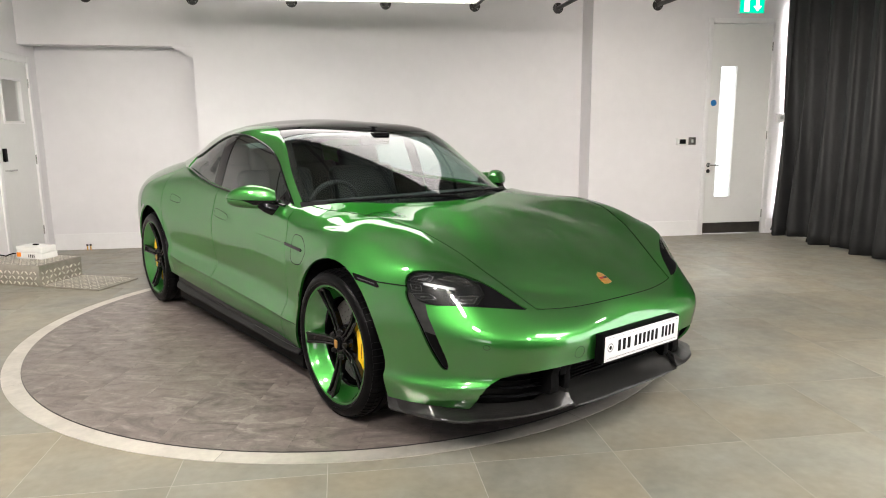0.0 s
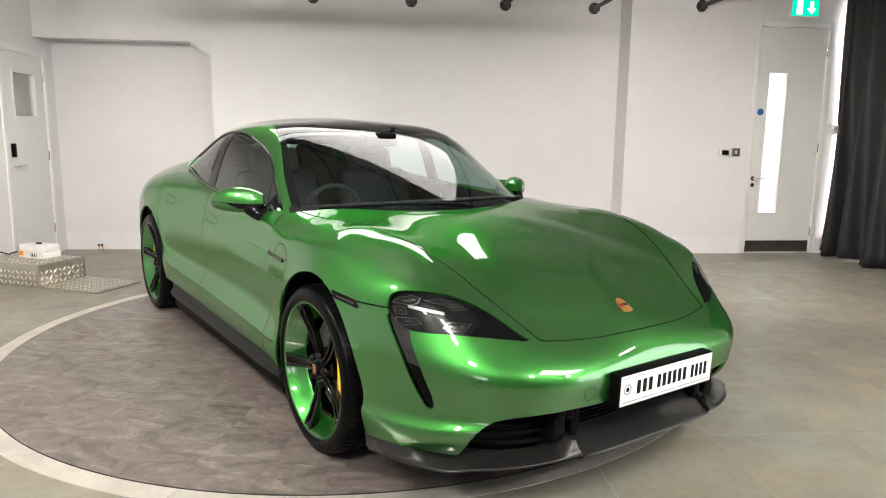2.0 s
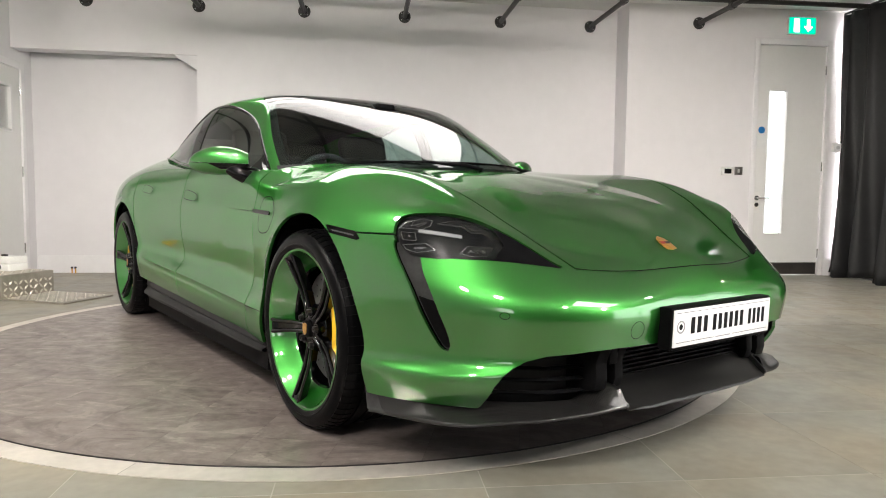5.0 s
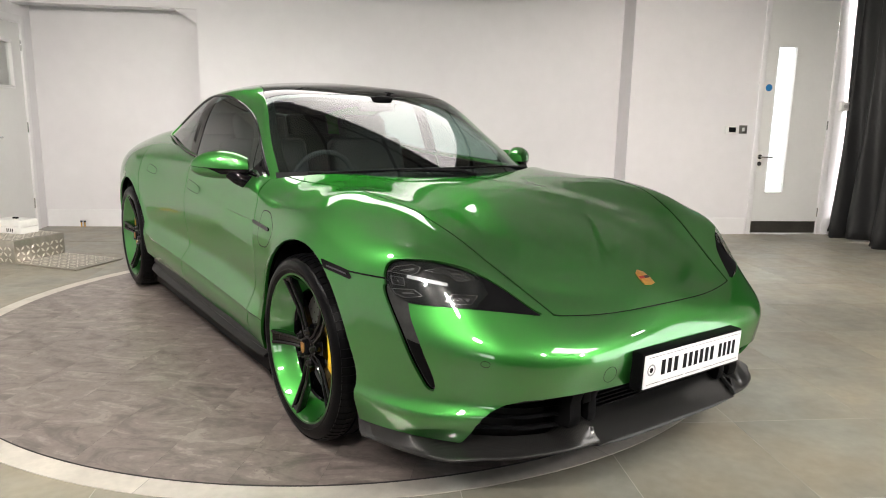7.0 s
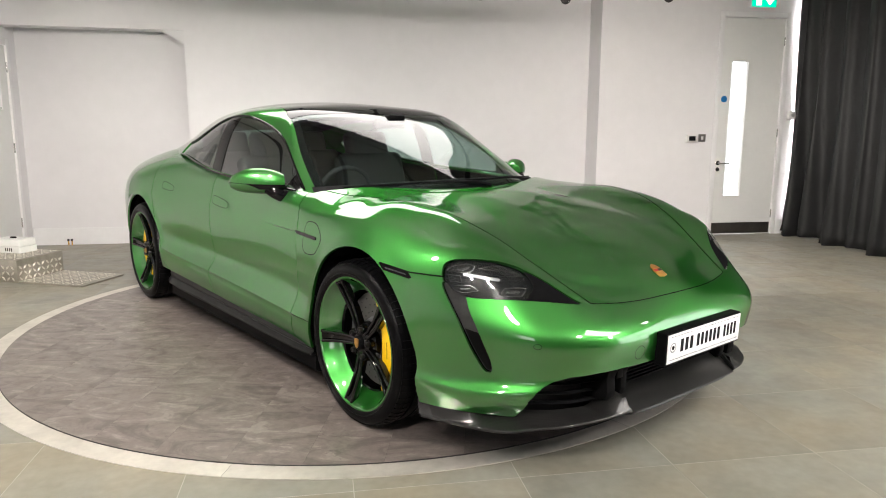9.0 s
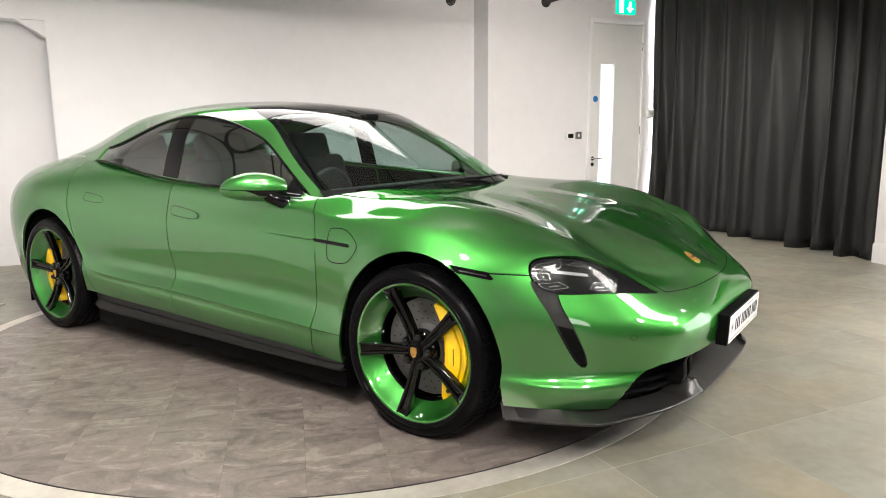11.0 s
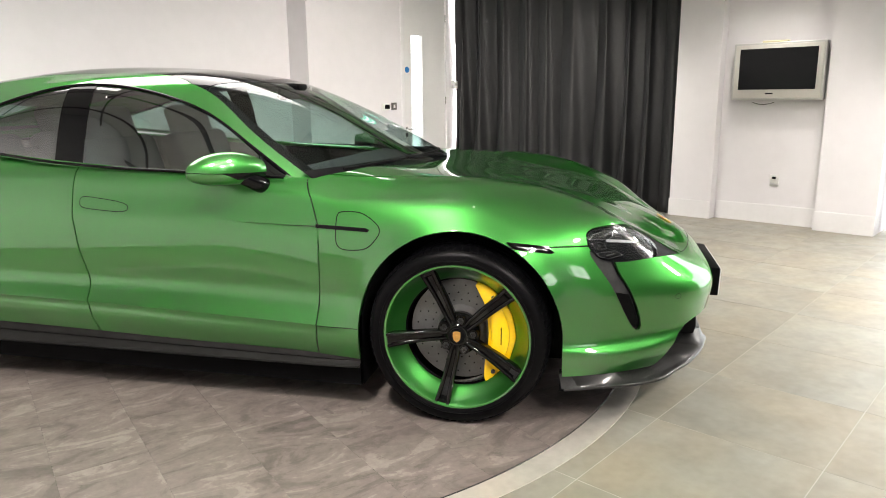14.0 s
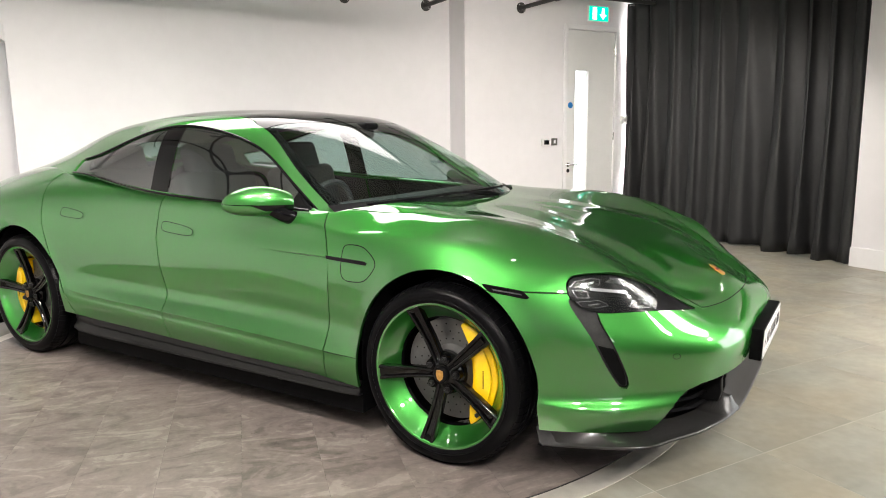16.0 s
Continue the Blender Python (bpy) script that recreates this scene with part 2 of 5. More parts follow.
def tube(points, r, n=8, closed=False):
    """A round tube along points."""
    p = [Vector(q) for q in points]
    vs, fs, up = [], [], Vector((0, 0, 1))
    m = len(p)
    for i in range(m):
        d = (p[(i + 1) % m] - p[i - 1]) if closed else (p[min(i + 1, m - 1)] - p[max(i - 1, 0)])
        d.normalize()
        s = d.cross(up if abs(d.z) < 0.95 else Vector((1, 0, 0))).normalized()
        w = s.cross(d)
        vs += [p[i] + r * (math.cos(2 * math.pi * k / n) * s + math.sin(2 * math.pi * k / n) * w) for k in range(n)]
    for i in range(m if closed else m - 1):
        j = (i + 1) % m
        fs += [(i * n + k, i * n + (k + 1) % n, j * n + (k + 1) % n, j * n + k) for k in range(n)]
    if not closed:
        fs += [tuple(range(n - 1, -1, -1)), tuple((m - 1) * n + k for k in range(n))]
    return vs, fs


def lathe(profile, n=64, axis="y"):
    """Turns (radius, along) points round an axis."""
    vs, fs, m = [], [], len(profile)
    for k in range(n):
        c, s = math.cos(2 * math.pi * k / n), math.sin(2 * math.pi * k / n)
        for r, h in profile:
            vs.append({"y": (r * c, h, r * s), "z": (r * c, r * s, h), "x": (h, r * c, r * s)}[axis])
    for k in range(n):
        j = (k + 1) % n
        fs += [(k * m + i, j * m + i, j * m + i + 1, k * m + i + 1) for i in range(m - 1)]
    return vs, fs


def prism(outline, lo, hi, axis="z", bevel=0.0):
    """An extruded outline, bevelled on its rim; the two coordinates follow the axis in order."""
    bm = bmesh.new()
    put = {"z": lambda u, v, h: (u, v, h), "y": lambda u, v, h: (u, h, v), "x": lambda u, v, h: (h, u, v)}[axis]
    low = [bm.verts.new(put(u, v, lo)) for u, v in outline]
    high = [bm.verts.new(put(u, v, hi)) for u, v in outline]
    n = len(outline)
    bm.faces.new(low[::-1])
    bm.faces.new(high)
    for i in range(n):
        bm.faces.new((low[i], low[(i + 1) % n], high[(i + 1) % n], high[i]))
    bmesh.ops.recalc_face_normals(bm, faces=bm.faces[:])
    if bevel:
        bmesh.ops.bevel(bm, geom=bm.edges[:], offset=bevel, segments=2, affect="EDGES", profile=0.5)
    return bm


def rounded(w, h, r, n=6, cx=0.0, cy=0.0):
    out = []
    for sx, sy, a in ((1, 1, 0), (-1, 1, 90), (-1, -1, 180), (1, -1, 270)):
        for k in range(n + 1):
            t = radians(a + 90 * k / n)
            out.append((cx + sx * (w / 2 - r) + r * math.cos(t), cy + sy * (h / 2 - r) + r * math.sin(t)))
    return out


def moved(geo, m):
    if isinstance(geo, tuple):
        return [m @ Vector(v) for v in geo[0]], geo[1]
    bmesh.ops.transform(geo, verts=geo.verts[:], matrix=m)
    return geo


def spline(us, pts, at):
    """A natural cubic spline through pts at us, taken at the values at."""
    us, pts, at = np.asarray(us, float), np.asarray(pts, float), np.asarray(at, float)
    n, h = len(us), np.diff(us)
    flat = pts.reshape(n, -1)
    a, r = np.eye(n), np.zeros_like(flat)
    for i in range(1, n - 1):
        a[i, i - 1:i + 2] = h[i - 1], 2 * (h[i - 1] + h[i]), h[i]
        r[i] = 6 * ((flat[i + 1] - flat[i]) / h[i] - (flat[i] - flat[i - 1]) / h[i - 1])
    m = np.linalg.solve(a, r)
    k = np.clip(np.searchsorted(us, at) - 1, 0, n - 2)
    d, e, w = (at - us[k])[:, None], (us[k + 1] - at)[:, None], h[k][:, None]
    out = (m[k] * e ** 3 + m[k + 1] * d ** 3) / (6 * w) + (flat[k] / w - m[k] * w / 6) * e + (flat[k + 1] / w - m[k + 1] * w / 6) * d
    return out.reshape((len(at),) + pts.shape[1:])


def curve1(xs, ys, at):
    return spline(xs, np.array(ys)[:, None], np.atleast_1d(at))[:, 0]


def grid_faces(nu, nv, close=False):
    return [(i * nv + j, (i + 1) * nv + j, (i + 1) * nv + j + 1, i * nv + j + 1) for i in range(nu - 1) for j in range(nv - 1)]


def clip(vs, fs, f):
    """The part of a mesh on which the function f of an (n, 3) array is above nought, cut cleanly along the line of nought."""
    vs = np.asarray(vs, float)
    d = f(vs)
    pos, faces, old, cut = [], [], {}, {}

    def keep(i):
        if i not in old:
            old[i] = len(pos)
            pos.append(vs[i])
        return old[i]

    def between(i, j):
        key = (min(i, j), max(i, j))
        if key not in cut:
            lo, hi = (i, j) if d[i] > 0 else (j, i)
            a, b = vs[lo], vs[hi]
            s, t = 0.0, 1.0
            w = d[lo] / (d[lo] - d[hi])
            for _ in range(5):
                q = f((a + w * (b - a))[None])[0]
                s, t = (w, t) if q > 0 else (s, w)
                w = (s + t) / 2
            cut[key] = len(pos)
            pos.append(a + w * (b - a))
        return cut[key]

    sign = d > 0
    for face in fs:
        inside = [sign[i] for i in face]
        if all(inside):
            faces.append(tuple(keep(i) for i in face))
        elif any(inside):
            out = []
            for k, i in enumerate(face):
                j = face[(k + 1) % len(face)]
                if sign[i]:
                    out.append(keep(i))
                if sign[i] != sign[j]:
                    out.append(between(i, j))
            if len(out) > 2:
                faces.append(tuple(out))
    return np.array(pos).reshape(-1, 3), faces


def both(geo):
    """A half together with its mirror image over y = 0."""
    v, f = geo
    n = len(v)
    return np.vstack([v, v * (1, -1, 1)]), list(f) + [tuple(i + n for i in g[::-1]) for g in f]


def flanged(geo, depth=0.012):
    """Sheet metal: the open rim is turned inwards by depth."""
    bm = bmesh.new()
    v, f = geo
    vv = [bm.verts.new(p) for p in v]
    for g in f:
        try:
            bm.faces.new([vv[i] for i in g])
        except ValueError:
            pass
    bmesh.ops.remove_doubles(bm, verts=bm.verts[:], dist=0.0002)
    bm.normal_update()
    rim = [e for e in bm.edges if e.is_boundary]
    normal = {w: w.normal.copy() for e in rim for w in e.verts}
    out = bmesh.ops.extrude_edge_only(bm, edges=rim)["geom"]
    fresh = [g for g in out if isinstance(g, bmesh.types.BMVert)]
    spot = {tuple(round(c, 6) for c in w.co): n for w, n in normal.items()}
    for w in fresh:
        w.co -= depth * spot.get(tuple(round(c, 6) for c in w.co), Vector((0, 0, 0)))
    return bm


# ---- the room ----
CEIL = 2.92
TABLE_X, TABLE_Y, TABLE_R = 0.84, 5.34, 2.19


def slab(name, boxes, mat, label, category="wall"):
    bm = bmesh.new()
    for lo, hi in boxes:
        add(bm, box(lo, hi))
    ob = part(name, bm, mat, smooth=False)
    return tagged(ob, label, category, kind="structure")


def run(name, a, b, thick, z0, z1, mat, label, category="wall"):
    """A wall from a to b in plan; its face is the line itself, its body lies to the left."""
    a, b = Vector((*a, 0)), Vector((*b, 0))
    n = Vector((-(b - a).y, (b - a).x, 0)).normalized() * thick
    ob = part(name, prism([(p.x, p.y) for p in (a, b, b + n, a + n)], z0, z1), mat, smooth=False)
    return tagged(ob, label, category, kind="structure")


def wall_y(x):
    return 8.44 + (x + 2.5) * 0.058


floor = slab("floor", [((-3.7, -3.7, -0.2), (6.6, 9.1, -0.0008))], GROUT, "grey grout bed under stone floor tiles", "floor")
slab("ceiling", [((-3.7, -3.7, CEIL), (6.6, 9.1, CEIL + 0.1))], CEILING, "plain pale grey painted ceiling above the pipe grid", "ceiling")
run("wall_north_main", (-0.77, wall_y(-0.77)), (3.72, wall_y(3.72)), 0.2, 0, CEIL, WHITE, "white painted plaster wall behind the turntable")
run("wall_north_header", (-2.5, wall_y(-2.5)), (-0.77, wall_y(-0.77)), 0.2, 2.245, CEIL, WHITE, "white boxed header over the wall recess")
slab("wall_north_recess", [((-2.7, 8.85, 0), (-0.6, 9.05, CEIL))], WHITE, "white plaster back of the shallow wall recess")
slab("wall_north_door", [((3.72, 8.45, 0), (5.17, 8.85, CEIL)), ((5.17, 8.45, 2.57), (6.05, 8.85, CEIL)), ((6.05, 8.45, 0), (6.5, 8.85, CEIL))], WHITE, "white plaster wall with a tall door opening")
tagged(part("wall_gusset", prism([(-1.0, 2.245), (-0.772, 2.245), (-0.772, 2.10)], 8.56, 8.84, "y"), WHITE, smooth=False), "small white triangular gusset in the recess corner", "gusset", kind="structure")
slab("wall_west", [((-2.7, -3.7, 0), (-2.5, 7.72, CEIL)), ((-2.7, 7.72, 2.13), (-2.5, 8.66, CEIL)), ((-2.7, 8.66, 0), (-2.5, 9.05, CEIL))], WHITE, "white plaster side wall with a door opening")
slab("wall_east", [((6.133, 3.75, 0), (6.4, 4.745, CEIL)), ((6.0, 4.745, 0), (6.4, 5.19, CEIL)), ((6.0, 3.243, 0), (6.4, 3.75, CEIL)),
                   ((6.14, -0.2, 2.5), (6.4, 3.243, CEIL)), ((6.0, -3.7, 0), (6.4, -0.2, CEIL)), ((6.3, 5.19, 2.75), (6.5, 8.45, CEIL)), ((6.3, 5.19, 0), (6.5, 8.45, 0.24))], WHITE, "white plaster wall with two pilasters and a niche")
slab("wall_south", [((-2.7, -3.7, 0), (-2.45, -3.5, CEIL)), ((-1.15, -3.7, 0), (6.6, -3.5, CEIL)), ((-2.45, -3.7, 0), (-1.15, -3.5, 0.85)), ((-2.45, -3.7, 2.15), (-1.15, -3.5, CEIL))], UNSEENWALL, "unseen end wall with a window opening, made dark grey to darken reflections")


def skirting(name, a, b, h=0.185):
    a, b = Vector((*a, 0)), Vector((*b, 0))
    n = Vector(((b - a).y, -(b - a).x, 0)).normalized() * 0.02
    bm = prism([(p.x, p.y) for p in (a + n * 0.1, b + n * 0.1, b + n, a + n)], 0, h)
    bmesh.ops.bevel(bm, geom=[e for e in bm.edges if min(v.co.z for v in e.verts) > h - 0.01], offset=0.006, segments=2, affect="EDGES")
    tagged(part(name, bm, TRIM), "tall white painted skirting board", "skirting", kind="structure")


skirting("baseboard", (-2.48, 8.85), (-0.78, 8.85))
skirting("baseboard", (-0.77, wall_y(-0.77)), (3.70, wall_y(3.70)))
skirting("baseboard", (3.72, 8.45), (5.13, 8.45))
skirting("baseboard", (6.05, 8.45), (6.28, 8.45))
skirting("baseboard", (6.0, 5.19), (6.0, 4.745))
skirting("baseboard", (6.133, 4.725), (6.133, 3.77))
skirting("baseboard", (6.0, 3.75), (6.0, 3.243))
skirting("baseboard", (-2.5, -3.4), (-2.5, 7.66))

# windows in the side wall, one of them behind the curtain
def window(name, y0, y1, z0, z1, x):
    w = thing(name, "tall white framed window with bright daylight outside", "window", kind="structure")
    for y in (y0, y1 - 0.06, (y0 + y1) / 2 - 0.03):
        part("window_frame", box((x - 0.03, y, z0), (x + 0.03, y + 0.06, z1), 0.004), TRIM, w)
    for z in (z0, z1 - 0.06):
        part("window_frame", box((x - 0.028, y0 + 0.06, z), (x + 0.028, y1 - 0.06, z + 0.06), 0.004), TRIM, w)
    g = part("pane", box((x - 0.004, y0 + 0.04, z0 + 0.04), (x + 0.004, y1 - 0.04, z1 - 0.04)), CLEAR, w, smooth=False)
    g.visible_shadow = False
    return w


window("window_1", 5.2, 8.44, 0.24, 2.75, 6.36)
window("window_2", -0.2, 3.2, 0.02, 2.5, 6.28)
south_window = thing("window_3", "white framed window with daylight outside", "window", kind="structure")
for lo, hi in (((-2.45, -3.62, 0.85), (-2.39, -3.56, 2.15)), ((-1.21, -3.62, 0.85), (-1.15, -3.56, 2.15)), ((-1.83, -3.62, 0.91), (-1.77, -3.56, 2.09)), ((-2.39, -3.62, 0.85), (-1.21, -3.56, 0.91)), ((-2.39, -3.62, 2.09), (-1.21, -3.56, 2.15))):
    part("window_frame", box(lo, hi, 0.004), TRIM, south_window)
part("pane", box((-2.39, -3.594, 0.91), (-1.21, -3.588, 2.09)), CLEAR, south_window, smooth=False).visible_shadow = False
tagged(part("backdrop", box((-4.5, -4.65, -0.5), (1.0, -4.6, 3.5)), SOFTDAY, smooth=False), "overexposed daylight outside the end window", "backdrop", kind="structure")
tagged(part("backdrop", box((7.6, -2.5, -0.5), (7.65, 9.5, 4.0)), DAYLIGHT, smooth=False), "overexposed white daylight outside the windows", "backdrop", kind="structure")


# tall fire door
def tall_door():
    d = thing("door_1", "tall white fire door with a narrow glazed slot, closed", "door", kind="structure")
    x0, x1, top = 5.215, 5.995, 2.535
    bm = bmesh.new()
    for lo, hi in (((x0, 8.462, 0.01), (5.35, 8.506, top)), ((5.56, 8.462, 0.01), (x1, 8.506, top)), ((5.35, 8.462, 0.01), (5.56, 8.506, 0.47)), ((5.35, 8.462, 2.045), (5.56, 8.506, top))):
        add(bm, box(lo, hi))
    part("leaf", bm, DOORPAINT, d, smooth=False)
    for lo, hi in (((5.34, 8.456, 0.46), (5.352, 8.512, 2.055)), ((5.558, 8.456, 0.46), (5.57, 8.512, 2.055)), ((5.352, 8.456, 0.46), (5.558, 8.512, 0.472)), ((5.352, 8.456, 2.043), (5.558, 8.512, 2.055))):
        part("glazing_bead", box(lo, hi, 0.002), DOORPAINT, d)
    part("pane", box((5.352, 8.478, 0.472), (5.558, 8.484, 2.043)), CLEAR, d, smooth=False).visible_shadow = False
    for lo, hi in (((5.155, 8.438, 0), (5.212, 8.56, 2.60)), ((6.0, 8.438, 0), (6.06, 8.56, 2.60)), ((5.212, 8.438, 2.54), (6.0, 8.56, 2.60))):
        part("door_frame", box(lo, hi, 0.004), TRIM, d)
    part("kick_plate", box((5.222, 8.458, 0.015), (5.99, 8.462, 0.145)), material("dull_steel", (0.16, 0.15, 0.14), 0.35, 0.9, mottle=0.1), d, "dull steel kick plate", smooth=False)
    h = part("handle", tube([(5.25, 8.46, 0.865), (5.25, 8.415, 0.865), (5.27, 8.405, 0.865), (5.37, 8.405, 0.865)], 0.009), CHROME, d, "satin steel lever handle")
    part("rose", moved(rod((0, 0, 0), (0, -0.008, 0), 0.026, 24), pose(5.25, 8.462, 0.865)), CHROME, h)
    part("keyhole_rose", moved(rod((0, 0, 0), (0, -0.008, 0), 0.024, 24), pose(5.25, 8.462, 0.79)), CHROME, h)
    part("finger_plate", box((5.215, 8.459, 0.70), (5.285, 8.462, 0.93)), WHITEP, d)
    for z in (0.25, 1.22, 2.28):
        part("hinge", rod((5.998, 8.452, z - 0.05), (5.998, 8.452, z + 0.05), 0.008, 12), CHROME, d, "steel butt hinge")
    part("round_notice", moved(rod((0, 0, 0), (0, -0.002, 0), 0.038, 32), pose(5.277, 8.462, 1.613)), BLUE, d, "round blue fire door notice")
    return d


tall_door()
tagged(part("backdrop", box((4.0, 9.5, -0.1), (9.5, 9.55, 3.2)), DAYLIGHT, smooth=False), "bright daylight behind the glazed door slot", "backdrop", kind="structure")


def side_door():
    d = thing("door_2", "pale grey side door with a small square window, closed", "door", kind="structure")
    y0, y1 = 7.79, 8.60
    bm = bmesh.new()
    for lo, hi in (((-2.545, y0, 0.01), (-2.505, 7.97, 2.06)), ((-2.545, 8.42, 0.01), (-2.505, y1, 2.06)), ((-2.545, 7.97, 0.01), (-2.505, 8.42, 1.44)), ((-2.545, 7.97, 1.88), (-2.505, 8.42, 2.06))):
        add(bm, box(lo, hi))
    part("leaf", bm, DOORPAINT, d, smooth=False)
    for lo, hi in (((-2.55, 7.96, 1.43), (-2.495, 7.985, 1.89)), ((-2.55, 8.405, 1.43), (-2.495, 8.43, 1.89)), ((-2.55, 7.985, 1.43), (-2.495, 8.405, 1.455)), ((-2.55, 7.985, 1.865), (-2.495, 8.405, 1.89))):
        part("glazing_bead", box(lo, hi, 0.003), TRIM, d)
    part("pane", box((-2.53, 7.985, 1.455), (-2.525, 8.405, 1.865)), CLEAR, d, smooth=False).visible_shadow = False
    for lo, hi in (((-2.6, 7.72, 0), (-2.485, 7.788, 2.13)), ((-2.6, 8.602, 0), (-2.485, 8.67, 2.13)), ((-2.6, 7.788, 2.062), (-2.485, 8.602, 2.13))):
        part("door_frame", box(lo, hi, 0.004), TRIM, d)
    for z in (0.28, 1.05, 1.85):
        part("hinge", rod((-2.497, 8.598, z - 0.05), (-2.497, 8.598, z + 0.05), 0.008, 12), CHROME, d, "steel butt hinge")
    part("handle", tube([(-2.505, 7.88, 0.97), (-2.455, 7.88, 0.97), (-2.45, 7.9, 0.97), (-2.45, 8.0, 0.97)], 0.009), CHROME, d, "satin steel lever handle")
    part("lock_box", box((-2.505, 7.85, 1.06), (-2.48, 7.91, 1.19), 0.006), BLACKP, d, "black keypad lock")


side_door()
# lamp out of view, added to brighten what shows through the door's window
fill_lamp = thing("corridor_fill_lamp", "unseen ceiling lamp added to brighten the space beyond the side door", "ceiling lamp")
part("diffuser", box((-3.2, 7.9, 2.6), (-2.9, 8.5, 2.63)), glow("corridor_fill_glow", (1.0, 0.92, 0.78), 3.0), fill_lamp, smooth=False)
part("housing", box((-3.22, 7.88, 2.63), (-2.88, 8.52, 2.92)), WHITEP, fill_lamp)
# both end walls are unseen additions that keep sky light out
slab("wall_behind_side_door", [((-3.6, 7.1, 0), (-3.5, 9.1, CEIL)), ((-3.5, 7.1, 0), (-2.7, 7.2, CEIL)), ((-3.5, 9.0, 0), (-2.7, 9.1, CEIL))], WHITE, "pale walls closing the space beyond the side door, ends added against the sky")


# pipe grid under the ceiling
def pipe_grid():
    g = thing("pipe_grid", "black steel scaffold pipe grid under the ceiling with wall flanges", "pipe grid")
    z = 2.735
    for x in (-1.80, -0.74, 0.30, 1.34, 2.38, 3.40, 4.50):
        y = wall_y(x) if x < 3.72 else 8.45
        p = part("long_pipe", rod((x, y - 0.015, z), (x, -3.45, z), 0.024, 20), PIPE, g)
        part("flange", lathe([(0.0, -0.022), (0.034, -0.022), (0.036, -0.012), (0.062, -0.012), (0.064, -0.002), (0.0, -0.002)], 28), PIPE, p, "round black wall flange").matrix_basis = pose(x, y, z)
        for k in range(4):
            a = math.pi / 4 + k * math.pi / 2
            c = (x + 0.048 * math.cos(a), y - 0.012, z + 0.048 * math.sin(a))
            part("bolt", rod(c, (c[0], c[1] - 0.006, c[2]), 0.007, 6), CHROME, p)
    for y in (7.75, 5.5, 3.2, 0.9, -1.4):
        q = part("cross_pipe", rod((-2.48, y, z + 0.05), (5.95, y, z + 0.05), 0.024, 20), PIPE, g)
        for x in (-1.80, -0.74, 0.30, 1.34, 2.38, 3.40, 4.50):
            bm = rod((x - 0.035, y, z + 0.05), (x + 0.035, y, z + 0.05), 0.034, 16)
            add(bm, rod((x, y - 0.035, z), (x, y + 0.035, z), 0.034, 16))
            add(bm, box((x - 0.012, y + 0.03, z + 0.01), (x + 0.012, y + 0.065, z + 0.04), 0.003))
            part("clamp", bm, PIPE, q)


pipe_grid()


def light_box(x0, x1, y0, y1, z, mat):
    b = thing("light_box", "large suspended white fabric light box, switched on", "light box", group="ceiling light boxes")
    part("diffuser", box((x0 + 0.02, y0 + 0.02, z - 0.012), (x1 - 0.02, y1 - 0.02, z - 0.002)), mat, b, "glowing white diffuser", smooth=False)
    for lo, hi in (((x0, y0, z - 0.02), (x0 + 0.02, y1, z + 0.07)), ((x1 - 0.02, y0, z - 0.02), (x1, y1, z + 0.07)), ((x0 + 0.02, y0, z - 0.02), (x1 - 0.02, y0 + 0.02, z + 0.07)), ((x0 + 0.02, y1 - 0.02, z - 0.02), (x1 - 0.02, y1, z + 0.07))):
        part("frame", box(lo, hi, 0.003), SILVER, b)
    part("back_panel", box((x0 + 0.02, y0 + 0.02, z + 0.03), (x1 - 0.02, y1 - 0.02, z + 0.06)), WHITEP, b, smooth=False)
    for x in (x0 + 0.05, x1 - 0.05):
        for y in (y0 + 0.05, y1 - 0.05):
            part("drop_wire", rod((x, y, z + 0.05), (x, y, CEIL), 0.002, 6), CHROME, b)


light_box(-0.40, 2.06, 5.55, 6.98, 2.49, SOFTLIGHT)
light_box(2.60, 4.30, 1.40, 2.25, 2.605, FRONTLIGHT)


# spotlights clamped to the pipes
def spotlight(x, y, aim, power):
    s = thing("spotlight", "small black track spotlight clamped to the ceiling pipes, lit", "spotlight", look((x, y, 2.52), aim), group="ceiling spotlights")
    part("head", lathe([(0.0, 0.07), (0.03, 0.07), (0.045, 0.05), (0.05, -0.07), (0.046, -0.072), (0.042, -0.05), (0.0, -0.05)], 28, "z"), PIPE, s)
    part("lens", lathe([(0.0, -0.056), (0.030, -0.056), (0.041, -0.053)], 28, "z"), glow("spot_lens", (1.0, 0.94, 0.86), 45.0), s, "bright lamp lens")
    inv = s.matrix_basis.inverted()
    part("stem", moved(rod((x, y, CEIL if x > 5 else 2.735), (x, y, 2.53), 0.012, 10), inv), PIPE, s)
    d = bpy.data.lights.new("spot", "SPOT")
    d.energy, d.spot_size, d.spot_blend, d.shadow_soft_size, d.color = power, radians(125), 0.9, 0.09, (1.0, 0.93, 0.86)
    lamp = new("spot", d)
    lamp.matrix_basis = look(Vector((x, y, 2.52)) + (Vector(aim) - Vector((x, y, 2.52))).normalized() * 0.085, aim)


